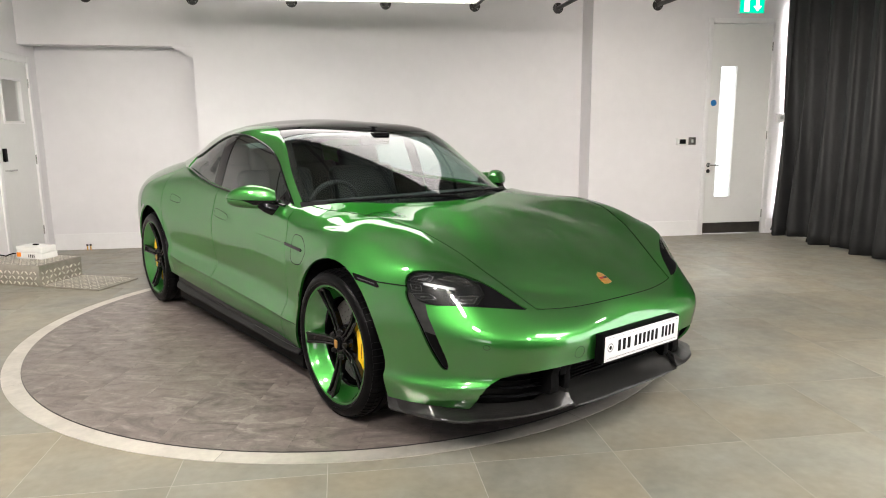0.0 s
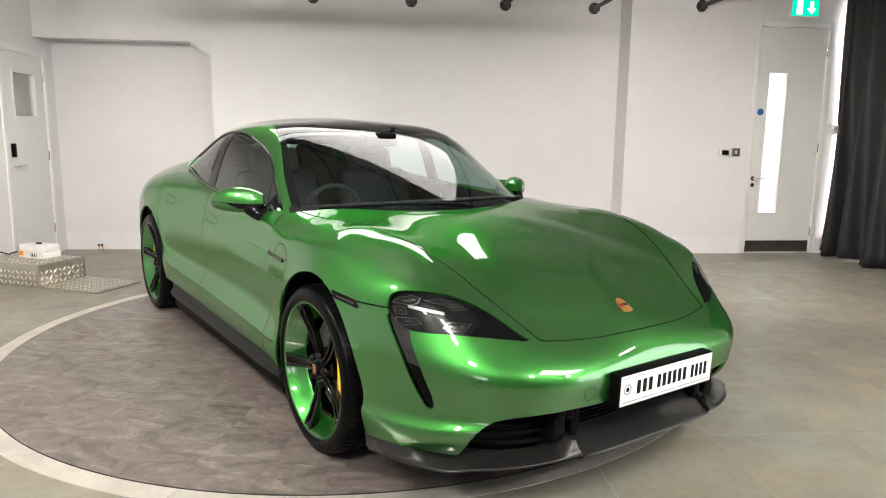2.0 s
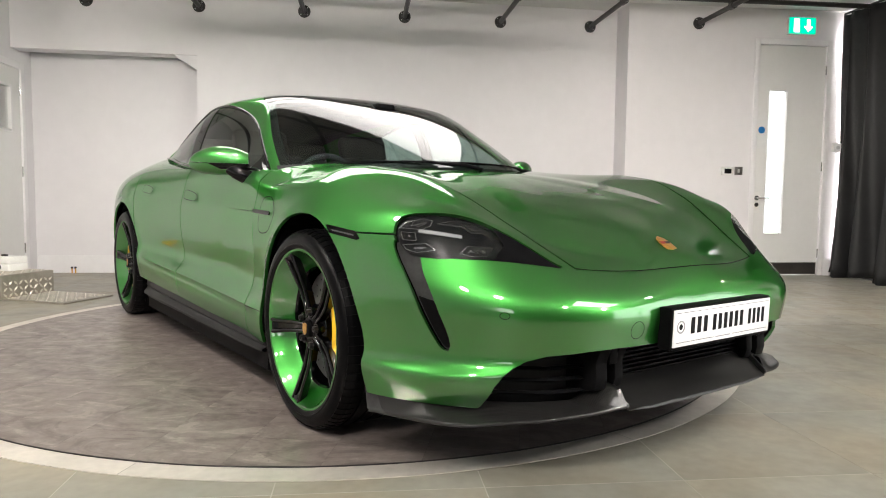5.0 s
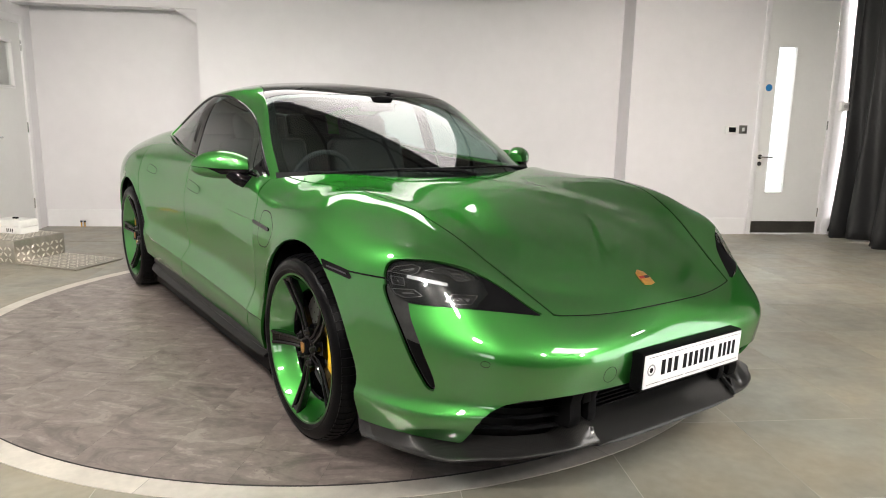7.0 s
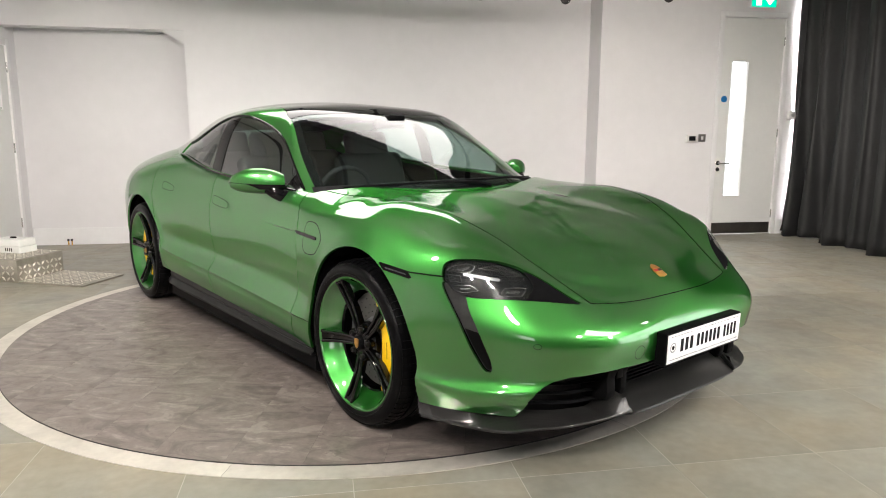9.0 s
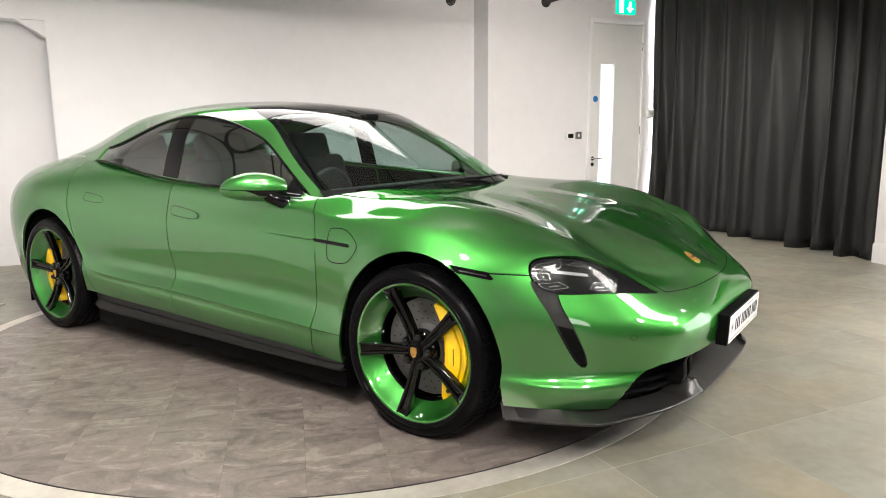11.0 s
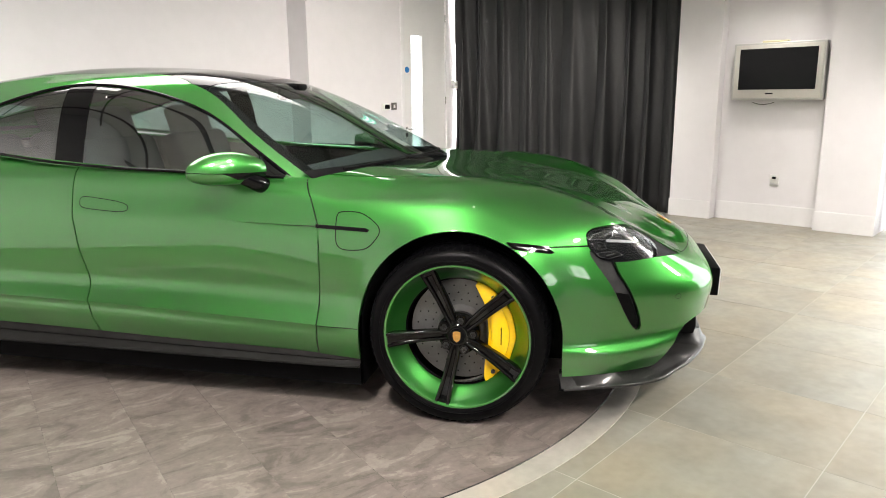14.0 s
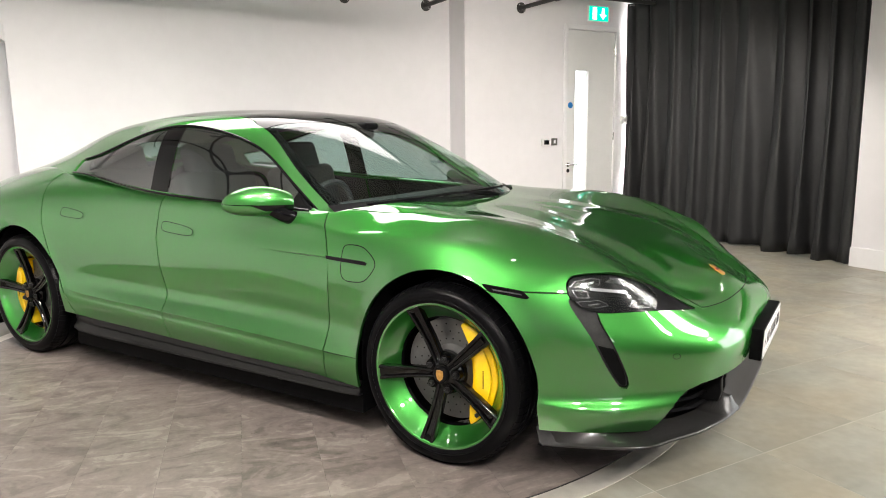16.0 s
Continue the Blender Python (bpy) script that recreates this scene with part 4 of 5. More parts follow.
part("bonnet", flanged(both(clip(*skin, lambda p: bonnet_f(p) - 0.0045))), PAINT, car)
rest = clip(*skin, lambda p: -bonnet_f(p) - GAP)
bumper_f = lambda p: np.minimum(p[:, 0] - 0.2, np.where(p[:, 0] < 0.56, 0.718 - p[:, 2], 1.0))
part("front_bumper", flanged(both(clip(*rest, lambda p: bumper_f(p) - GAP))), PAINT, car)
rest = clip(*rest, lambda p: -bumper_f(p) - GAP)


def seam_x(z, a):
    return np.interp(z, *a)


DOOR_F = ([.1, .24, .40, .68, .765, .78, .874, .936, 1.0], [-.578, -.576, -.572, -.562, -.566, -.569, -.605, -.645, -.67])
DOOR_M = ([.1, .22, .43, .63, .72, .77, .89, .97, 1.1], [-1.55, -1.58, -1.635, -1.68, -1.69, -1.70, -1.705, -1.70, -1.69])
DOOR_R = ([.1, .22, .33, .55, .80, .89, .97, 1.03, 1.2], [-2.30, -2.33, -2.42, -2.55, -2.66, -2.69, -2.74, -2.80, -2.9])
for side in (1, -1):
    f = lambda p: p[:, 0] - seam_x(p[:, 2], DOOR_F)
    g = lambda p: p[:, 0] - seam_x(p[:, 2], DOOR_M)
    h = lambda p: p[:, 0] - seam_x(p[:, 2], DOOR_R)
    flip = np.array((1, side, 1))
    turn = (lambda geo: geo) if side == 1 else (lambda geo: (geo[0] * flip, [q[::-1] for q in geo[1]]))
    part("front_wing", flanged(turn(clip(*rest, lambda p: f(p) - GAP))), PAINT, car)
    mid = clip(*rest, lambda p: -f(p) - GAP)
    part("front_door", flanged(turn(clip(*mid, lambda p: g(p) - GAP))), PAINT, car)
    mid = clip(*mid, lambda p: -g(p) - GAP)
    part("rear_door", flanged(turn(clip(*mid, lambda p: h(p) - GAP))), PAINT, car)
    part("rear_quarter", flanged(turn(clip(*mid, lambda p: -h(p) - GAP))), PAINT, car)

# the cabin: lines from the foot of the windscreen to the tail
BELT_LINE = [(-.58, .800, .925), (-.90, .832, .946), (-1.30, .842, .960), (-1.70, .836, .978), (-2.15, .795, 1.02), (-2.60, .725, 1.062), (-3.10, .63, 1.040), (-3.70, .52, .960)]
WINDOW_TOP = [(-.70, .775, .925), (-.955, .718, 1.09), (-1.22, .662, 1.236), (-1.60, .668, 1.328), (-2.10, .660, 1.283), (-2.55, .650, 1.170), (-3.05, .57, 1.12), (-3.70, .46, 1.04)]
RAIL_TOP = [(-.645, .747, .932), (-.94, .678, 1.122), (-1.215, .594, 1.308), (-1.60, .558, 1.370), (-2.13, .540, 1.345), (-2.62, .510, 1.282), (-3.10, .47, 1.17), (-3.72, .40, 1.055)]
ROOF_SIDE = [(-.38, .450, .957), (-.703, .420, 1.148), (-1.188, .350, 1.357), (-1.60, .330, 1.398), (-2.15, .320, 1.403), (-2.68, .31, 1.312), (-3.15, .30, 1.21), (-3.75, .28, 1.065)]
ROOF_MIDDLE = [(-.27, 0, .966), (-.638, 0, 1.155), (-1.14, 0, 1.356), (-1.60, 0, 1.420), (-2.15, 0, 1.417), (-2.70, 0, 1.324), (-3.15, 0, 1.22), (-3.78, 0, 1.07)]
CABIN = [BELT_LINE, WINDOW_TOP, RAIL_TOP, ROOF_SIDE, ROOF_MIDDLE]


def cabin_surface(nu=260, nv=90):
    net = np.array(CABIN)
    net = np.concatenate([net, net[-2::-1] * np.array((1, -1, 1))], axis=0)
    u = np.concatenate([[0], np.cumsum(np.linalg.norm(np.diff(net[:5], axis=1), axis=2).mean(axis=0))])
    v = np.concatenate([[0], np.cumsum(np.linalg.norm(np.diff(net[:, 1:6], axis=0), axis=2).mean(axis=1))])
    uu, vv = np.linspace(u[0], u[-1], nu), np.linspace(v[0], v[4], nv)
    s = spline(v, spline(u, net.transpose(1, 0, 2), uu).transpose(1, 0, 2), vv).transpose(1, 0, 2)
    q = s.reshape(-1, 3)
    q[:, 1] = np.maximum(q[:, 1], 0)
    lines = {k: spline(u, net[k], uu) for k in (0, 1, 2)}
    return q, grid_faces(nu, nv), np.repeat(vv[None], nu, 0).reshape(-1), v, lines


cab, cab_faces, cab_v, CV, cab_lines = cabin_surface()
# carry the row value with each point: it rides along in a fourth column
cab4 = np.c_[cab, cab_v]


def clip_any(vs, fs, f):
    vs = np.asarray(vs, float)
    d = f(vs)
    pos, faces, old, cut = [], [], {}, {}
    for face in fs:
        ins = [d[i] > 0 for i in face]
        if not any(ins):
            continue
        out = []
        for k, i in enumerate(face):
            j = face[(k + 1) % len(face)]
            if d[i] > 0:
                if i not in old:
                    old[i] = len(pos)
                    pos.append(vs[i])
                out.append(old[i])
            if (d[i] > 0) != (d[j] > 0):
                key = (min(i, j), max(i, j))
                if key not in cut:
                    w = d[i] / (d[i] - d[j])
                    cut[key] = len(pos)
                    pos.append(vs[i] + w * (vs[j] - vs[i]))
                out.append(cut[key])
        if len(out) > 2:
            faces.append(tuple(out))
    return np.array(pos).reshape(-1, vs.shape[1]), faces


def xyz(geo):
    return geo[0][:, :3], geo[1]


V1, V2 = CV[1], CV[2]
top = clip_any(cab4, cab_faces, lambda p: p[:, 3] - V2)
side_all = clip_any(cab4, cab_faces, lambda p: V2 - p[:, 3])
screen_top = lambda p: p[:, 0] + 1.205 - 0.130 * (1 - (p[:, 1] / 0.59) ** 2)


def twin(geo):
    return both(xyz(geo))


part("windscreen", lifted(twin(clip_any(*top, lambda p: screen_top(p) - 0.003)), 0.0), SCREENGLASS, car, "raked tinted windscreen")
roof = clip_any(*top, lambda p: -screen_top(p) - 0.003)
glass_edge = lambda p: np.interp(p[:, 0], [-3.6, -2.9, -2.5, -2.1, -1.75, -1.55, -1.42, -1.30, -1.18], [.36, .40, .42, .435, .455, .490, .527, .568, .64]) - p[:, 1]
part("glass_roof", flanged(twin(clip_any(*clip_any(*roof, lambda p: p[:, 0] + 2.2), lambda p: glass_edge(p) - 0.002)), 0.02), ROOFGLASS, car, "black panoramic glass roof")
part("rear_pillar", flanged(twin(clip_any(*roof, lambda p: np.minimum(-glass_edge(p) - 0.002, p[:, 0] + 3.45))), 0.012), PAINT, car)
tail_top = clip_any(*roof, lambda p: -2.205 - p[:, 0])
part("rear_window", lifted(twin(clip_any(*tail_top, lambda p: np.minimum(p[:, 0] + 3.45, glass_edge(p)))), 0.0), TINT, car, "dark sloping rear window")
part("tail_deck", flanged(twin(clip_any(*tail_top, lambda p: -3.455 - p[:, 0])), 0.01), PAINT, car)

# green roof rails, with the side windows cut out below them
win_f = lambda p: np.minimum(np.minimum(V1 - 0.006 - p[:, 3], p[:, 3] - 0.012), np.minimum(p[:, 0] + 2.70, -0.745 - p[:, 0]))
rail = clip_any(*side_all, lambda p: -win_f(p))
part("roof_rail", flanged(twin(rail), 0.015), PAINT, car)
win = clip_any(*side_all, win_f)
for side in (1, -1):
    turn = (lambda geo: xyz(geo)) if side == 1 else (lambda geo: (geo[0][:, :3] * np.array((1, -1, 1)), [q[::-1] for q in geo[1]]))
    part("front_side_window", lifted(turn(clip_any(*win, lambda p: np.minimum(p[:, 0] + 1.685, -0.865 - p[:, 0]))), -0.006), TINT, car, "tinted side glass")
    part("rear_side_window", lifted(turn(clip_any(*win, lambda p: -1.825 - p[:, 0])), -0.006), TINT, car, "tinted side glass")
    part("door_pillar", lifted(turn(clip_any(*win, lambda p: np.minimum(p[:, 0] + 1.825, -1.685 - p[:, 0]))), -0.003), GLOSSB, car, "gloss black door pillar")
    part("mirror_triangle", lifted(turn(clip_any(*win, lambda p: p[:, 0] + 0.863)), -0.004), GLOSSB, car, "gloss black triangle at the mirror foot")


# ---- wheels ----
BOLT = material("dark_bolt_steel", (0.06, 0.06, 0.062), 0.3, 0.9, mottle=0.1, size=40)
def build_wheel(x, right, front):
    m = pose(x, -0.955 if right else 0.955, 0.356, 0, 0, 0 if right else 180)
    w = part("wheel", lathe([(0.288, 0.008), (0.292, 0.001), (0.288, -0.005), (0.281, -0.004), (0.276, 0.002), (0.270, 0.014), (0.256, 0.034), (0.236, 0.056), (0.226, 0.066), (0.221, 0.074)], 96), PAINT, car, "large wheel with a green dished rim")
    w.matrix_basis = m
    part("barrel", lathe([(0.222, 0.073), (0.214, 0.082), (0.228, 0.11), (0.236, 0.24), (0.27, 0.245), (0.286, 0.24), (0.286, 0.012)], 72), GLOSSB, w, "gloss black inner barrel")
    tread = [(0.284, 0.006), (0.290, -0.006), (0.300, -0.011), (0.318, -0.012), (0.334, -0.006), (0.345, 0.006), (0.352, 0.020), (0.3560, 0.036)]
    for k in range(4):
        c = 0.075 + 0.05 * k
        tread += [(0.3575, c - 0.006), (0.351, c - 0.0045), (0.351, c + 0.0045), (0.3575, c + 0.006)]
    tread += [(0.356, 0.25), (0.345, 0.272), (0.315, 0.282), (0.272, 0.26)]
    tyre = part("tyre", lathe(tread, 120), RUBBER, w, "low-profile black tyre")
    # raised sidewall rib and shoulder blocks
    part("sidewall_rib", lathe([(0.301, -0.0108), (0.3025, -0.0128), (0.305, -0.0128), (0.3065, -0.0114)], 120), RUBBER, tyre)
    blocks = ([], [])
    for k in range(72):
        a0, a1 = 2 * math.pi * (k + 0.12) / 72, 2 * math.pi * (k + 0.88) / 72
        b = len(blocks[0])
        for a in (a0, a1):
            for r, y in ((0.3445, 0.004), (0.3475, 0.0035), (0.3548, 0.0195), (0.3590, 0.036), (0.3590, 0.064), (0.3555, 0.066)):
                blocks[0].append((r * math.cos(a + 0.01), y, r * math.sin(a + 0.01)))
        blocks[1].extend([(b + i, b + 6 + i, b + 7 + i, b + i + 1) for i in range(5)] + [tuple(range(b + 5, b - 1, -1)), tuple(range(b + 6, b + 12))])
    tagged(part("tread_block", blocks, RUBBER, tyre, smooth=False), "moulded shoulder tread", kind="stuff")
    # twin-bladed spokes
    for k in range(5):
        a = radians(90 + 72 * k + (SPIN_F if front else SPIN_R))
        bm = bmesh.new()
        for s in (-1, 1):
            rows = [(0.030, 0.010, 0.030, 0.0095), (0.08, 0.0135, 0.034, 0.0085), (0.15, 0.0155, 0.028, 0.0085), (0.21, 0.0175, 0.014, 0.0088), (0.258, 0.0205, 0.002, 0.0092), (0.276, 0.0225, -0.002, 0.0095), (0.286, 0.0245, -0.003, 0.0085)]
            last = None
            for r, off, y, half in rows:
                ring = [bm.verts.new((r, y + dy, s * off + dz)) for dz, dy in ((-half, 0.010), (-half * 0.85, 0.004), (-half * 0.45, 0), (half * 0.45, 0), (half * 0.85, 0.004), (half, 0.010), (half, 0.030), (-half, 0.030))]
                if last:
                    for i in range(8):
                        bm.faces.new((last[i], ring[i], ring[(i + 1) % 8], last[(i + 1) % 8]))
                else:
                    bm.faces.new(ring)
                last = ring
            bm.faces.new(last[::-1])
        web = [(0.05, 0.043, 0.011), (0.13, 0.040, 0.014), (0.19, 0.029, 0.016), (0.238, 0.019, 0.018), (0.262, 0.009, 0.020), (0.266, 0.002, 0.021), (0.284, 0.000, 0.024)]
        w4 = [[bm.verts.new((r, y + dy, dz)) for dz, dy in ((-hw, 0.0), (hw, 0.0), (hw, 0.018), (-hw, 0.018))] for r, y, hw in web]
        for p4, q4 in zip(w4, w4[1:]):
            for i in range(4):
                bm.faces.new((p4[i], q4[i], q4[(i + 1) % 4], p4[(i + 1) % 4]))
        bm.faces.new(w4[0])
        bm.faces.new(w4[-1][::-1])
        bmesh.ops.recalc_face_normals(bm, faces=bm.faces[:])
        bmesh.ops.transform(bm, verts=bm.verts[:], matrix=Matrix.Rotation(-a, 4, "Y"))
        part("spoke", bm, WHEELBLACK, w, "gloss black split spoke", angle=60)
    part("hub", lathe([(0.0, 0.028), (0.040, 0.028), (0.050, 0.036), (0.080, 0.050), (0.086, 0.058), (0.086, 0.08), (0.0, 0.08)], 60), WHEELBLACK, w)
    part("centre_cap", lathe([(0.0, 0.014), (0.026, 0.015), (0.031, 0.019), (0.032, 0.03)], 40), BLACKP, w, "round centre cap")
    shield = [(-.014, .019), (0, .022), (.014, .019), (.015, .0), (.011, -.014), (0, -.022), (-.011, -.014), (-.015, .0)]
    part("cap_badge", prism(shield, 0.0115, 0.0155, "y"), GOLD, w, "gold enamel shield")
    for k in range(5):
        a = radians(90 + 36 + 72 * k + (SPIN_F if front else SPIN_R))
        c = (0.062 * math.cos(a), 0.0, 0.062 * math.sin(a))
        part("bolt_collar", lathe([(0.0125, 0.034), (0.0145, 0.030), (0.0185, 0.030), (0.0205, 0.036), (0.0215, 0.060)], 24), WHEELBLACK, w).location = c
        part("wheel_bolt", lathe([(0.0, 0.024), (0.006, 0.024), (0.007, 0.017), (0.0115, 0.017), (0.0125, 0.032)], 6), BOLT, w, "dark wheel bolt").location = c
    d = part("brake_disc", lathe([(0.0, 0.090), (0.085, 0.090), (0.095, 0.105), (0.10, 0.118), (0.205, 0.118), (0.205, 0.150), (0.10, 0.150)], 80), DISC, w, "grey drilled ceramic disc")
    holes = bmesh.new()
    for k in range(24):
        for i in range(3):
            a = 2 * math.pi * (k + 0.33 * i) / 24
            r = 0.12 + 0.03 * i
            add(holes, moved(rod((0, 0.1172, 0), (0, 0.119, 0), 0.0032, 8), Matrix.Translation((r * math.cos(a), 0, r * math.sin(a)))))
    tagged(part("drilled_holes", holes, BLACKP, d), "rows of small drilled holes", kind="stuff")
    # caliper: a straight inner flank, a scalloped outer edge and a raised two-plane face
    flip = (front and not right) or (not front and right)
    turn = (lambda geo: moved(geo, Matrix.Rotation(math.pi, 4, "Y"))) if flip else (lambda geo: geo)

    def arc(r, a0, a1, wave=0.0, n=25):
        return [((r + wave * math.cos(9 * math.pi * k / (n - 1))) * math.cos(radians(a0 + (a1 - a0) * k / (n - 1))), (r + wave * math.cos(9 * math.pi * k / (n - 1))) * math.sin(radians(a0 + (a1 - a0) * k / (n - 1)))) for k in range(n)]

    flank = [(0.062, 0.196), (0.098, 0.125), (0.112, 0.06), (0.116, 0.0), (0.112, -0.06), (0.100, -0.12), (0.098, -0.178), (0.104, -0.196)]
    c = part("brake_caliper", turn(prism(arc(0.221, -60, 70, 0.0022) + flank, 0.066, 0.15, "y", 0.005)), YELLOW, w, "yellow multi-piston brake caliper", angle=40)
    face = [(0.118, 0.115), (0.126, 0.055), (0.129, 0.0), (0.126, -0.055), (0.118, -0.108)]
    part("caliper_face", turn(prism(arc(0.200, -42, 45) + face, 0.0535, 0.068, "y", 0.007)), YELLOW, c)
    part("caliper_mark", turn(prism([(0.1655, -0.036), (0.1695, -0.036), (0.1695, 0.036), (0.1655, 0.036)], 0.0530, 0.0538, "y")), BLACKP, c, "narrow dark bar of lettering", smooth=False)
    for z in (-0.15, 0.15):
        part("caliper_bolt", turn(rod((0.135, 0.067, z), (0.135, 0.058, z), 0.009, 6)), BOLT, c)
    return w


SPIN_F, SPIN_R = 24.0, 10.0
for x, front in ((0.0, True), (AXLE_R, False)):
    for right in (True, False):
        build_wheel(x, right, front)

# wheel wells, floor and sills
for x in (0.01, AXLE_R):
    for s in (1, -1):
        vs, fs = [], []
        for k in range(25):
            a = math.pi * k / 24
            for y in (0.925, 0.55):
                vs.append((x + 0.40 * math.cos(a), s * y, 0.36 + 0.418 * math.sin(a)))
        vs += [(x + 0.40, s * 0.90, 0.17), (x + 0.40, s * 0.55, 0.17), (x - 0.40, s * 0.925, 0.12), (x - 0.40, s * 0.55, 0.12)]
        fs = grid_faces(25, 2) + [(0, 50, 51, 1), (48, 49, 53, 52), tuple([2 * k + 1 for k in range(25)] + [53, 51])]
        part("wheel_well", (vs, fs), BLACKP, car, "dark plastic wheel-arch liner", smooth=False)
part("underbody", prism([(-3.85, -.55), (-3.85, .55), (.58, .5), (.58, -.5)], 0.13, 0.20), BLACKP, car, smooth=False)
# lowered black side plates also stand in for the shade under the sills
for s in (1, -1):
    part("underbody", prism([(-2.48, s * .5), (-2.48, s * .90), (-.41, s * .90), (-.41, s * .5)], 0.105, 0.27), BLACKP, car, smooth=False)

# ---- lamps, vents and trim on the body ----
LAMP_MODULES = [
    [(.858, .741), (.841, .759), (.806, .772), (.790, .765), (.800, .748), (.820, .736)],
    [(.786, .756), (.745, .768), (.690, .760), (.655, .744), (.652, .731), (.713, .729), (.727, .745)],
    [(.864, .692), (.821, .697), (.805, .678), (.844, .668), (.860, .676)],
    [(.762, .671), (.739, .693), (.668, .692), (.700, .664), (.743, .664)],
    [(.858, .730), (.833, .728), (.836, .703), (.860, .704)],
]
from mathutils.bvhtree import BVHTree

HULL = BVHTree.FromPolygons([tuple(v) for v in whole_body[0]], whole_body[1])


def fine(geo, lo, hi, k=4):
    """The faces within a box of x and z (and half width), divided k by k."""
    v, f = geo
    pos, faces = [], []
    for g in f:
        c = v[list(g)]
        if (c.max(axis=0) < lo).any() or (c.min(axis=0) > hi).any():
            continue
        b = len(pos)
        if len(g) == 4:
            for i in range(k + 1):
                for j in range(k + 1):
                    s, t = i / k, j / k
                    pos.append(c[0] * (1 - s) * (1 - t) + c[1] * s * (1 - t) + c[2] * s * t + c[3] * (1 - s) * t)
            faces += [(b + i * (k + 1) + j, b + (i + 1) * (k + 1) + j, b + (i + 1) * (k + 1) + j + 1, b + i * (k + 1) + j + 1) for i in range(k) for j in range(k)]
        else:
            pos += list(c)
            faces.append(tuple(range(b, b + len(g))))
    return np.array(pos), faces


def ribbon(points, width, side, front=False, lift=0.0008, closed=True):
    """A thin line laid on the body along points of (x, z), or of (half width, z) when seen from the front."""
    hits = []
    for u, z in points:
        o, d = ((Vector((1.6, u, z)), Vector((-1, 0, 0))) if front else (Vector((u, 1.4, z)), Vector((0, -1, 0))))
        p, n, _, _ = HULL.ray_cast(o, d)
        if p is not None:
            n = n if n.dot(d) < 0 else -n
            hits.append((p, n))
    vs, fs, m = [], [], len(hits)
    for i, (p, n) in enumerate(hits):
        a = hits[(i + 1) % m][0] if closed or i < m - 1 else p
        b = hits[i - 1][0] if closed or i > 0 else p
        w = (a - b).cross(n).normalized() * width / 2
        vs += [p + w + n * lift, p - w + n * lift]
    for i in range(m if closed else m - 1):
        j = (i + 1) % m
        fs.append((2 * i, 2 * i + 1, 2 * j + 1, 2 * j))
    v = np.array([tuple(q) for q in vs])
    return (v, fs) if side > 0 else (v * np.array((1, -1, 1)), fs)


LAMPBAR = material("light_bar_diffuser", (0.34, 0.35, 0.37), 0.2, mottle=0.05, size=60)
LAMPMOD = material("smoked_lamp_module", (0.022, 0.0225, 0.024), 0.16, 0.4, spec=0.5, mottle=0.2, size=60)
LAMPGREY = material("lamp_reflector", (0.17, 0.17, 0.18), 0.2, 0.9, mottle=0.1, size=60)
VENTP = material("vent_plastic", (0.040, 0.040, 0.041), 0.5, spec=0.08, mottle=0.2, size=20)
LAMPDARK = material("lamp_housing", (0.006, 0.0065, 0.0075), 0.22, spec=0.15, mottle=0.3, size=40)
for side in (1, -1):
    opening = clip(*fine(whole_body, (.38, .40, .58), (.95, .90, .82), 3), lambda p: lamp_d(p) - 0.0015)
    h = part("headlight", lifted(mirrored(opening, side), -0.014), LAMPDARK, car, "dark headlamp unit with four-point light bars")
    for poly in LAMP_MODULES:
        d = lambda p: np.where(p[:, 0] > 0.38, outline_distance(p[:, [1, 2]], poly), -1.0)
        m = part("lamp_module", lifted(mirrored(clip(*opening, lambda p: d(p) - 0.003), side), -0.012), LAMPMOD, h, "smoked lamp module")
        ring = clip(*clip(*opening, d), lambda p: 0.0020 - d(p))
        part("module_edge", lifted(mirrored(ring, side), -0.008), LAMPGREY, m)
        fin = clip(*clip(*opening, lambda p: d(p) - 0.009), lambda p: 0.0014 - np.abs(d(p) - 0.0115))
        part("module_rib", lifted(mirrored(fin, side), -0.010), LAMPGREY, m)
    q = [(.826 - .084 * k / 15, .7335 - .0155 * k / 15) for k in range(16)]
    part("light_bar", ribbon(q, .0105, side, True, -0.006, False), LAMPBAR, h, "pale daytime light bar", smooth=False)
    edge_l = lambda p: p[:, 1] - 0.640 - 1.3 * np.maximum(0.695 - p[:, 2], 0)
    lens = clip(*opening, edge_l)
    part("lens", lifted(mirrored(lens, side), -0.001), CLEAR, h, "clear lamp cover").visible_shadow = False
    part("lamp_surround", lifted(mirrored(clip(*opening, lambda p: 0.002 - edge_l(p)), side), -0.003), BLACKP, h, "satin black lamp surround")
    duct = clip(*fine(whole_body, (.45, .70, .36), (.72, .90, .69), 3), vent_d)
    d = part("air_curtain", lifted(mirrored(duct, side), -0.022), VENTP, car, "black air intake below the headlamp")
    part("vent_blade", lifted(mirrored(clip(*duct, lambda p: np.minimum(0.548 - 0.25 * (p[:, 0] - 0.57) - p[:, 2], vent_d(p) - 0.006)), side), -0.016), BLACKP, d)
    mark = [(.185, .738), (.335, .721), (.364, .699), (.352, .694), (.222, .711), (.205, .722)]
    m = part("side_marker", lifted(mirrored(clip(*fine(whole_body, (.15, .7, .66), (.40, 1, .76), 3), lambda p: outline_distance(p[:, [0, 2]], mark)), side), 0.0025), GLOSSB, car, "slim black side marker strip")
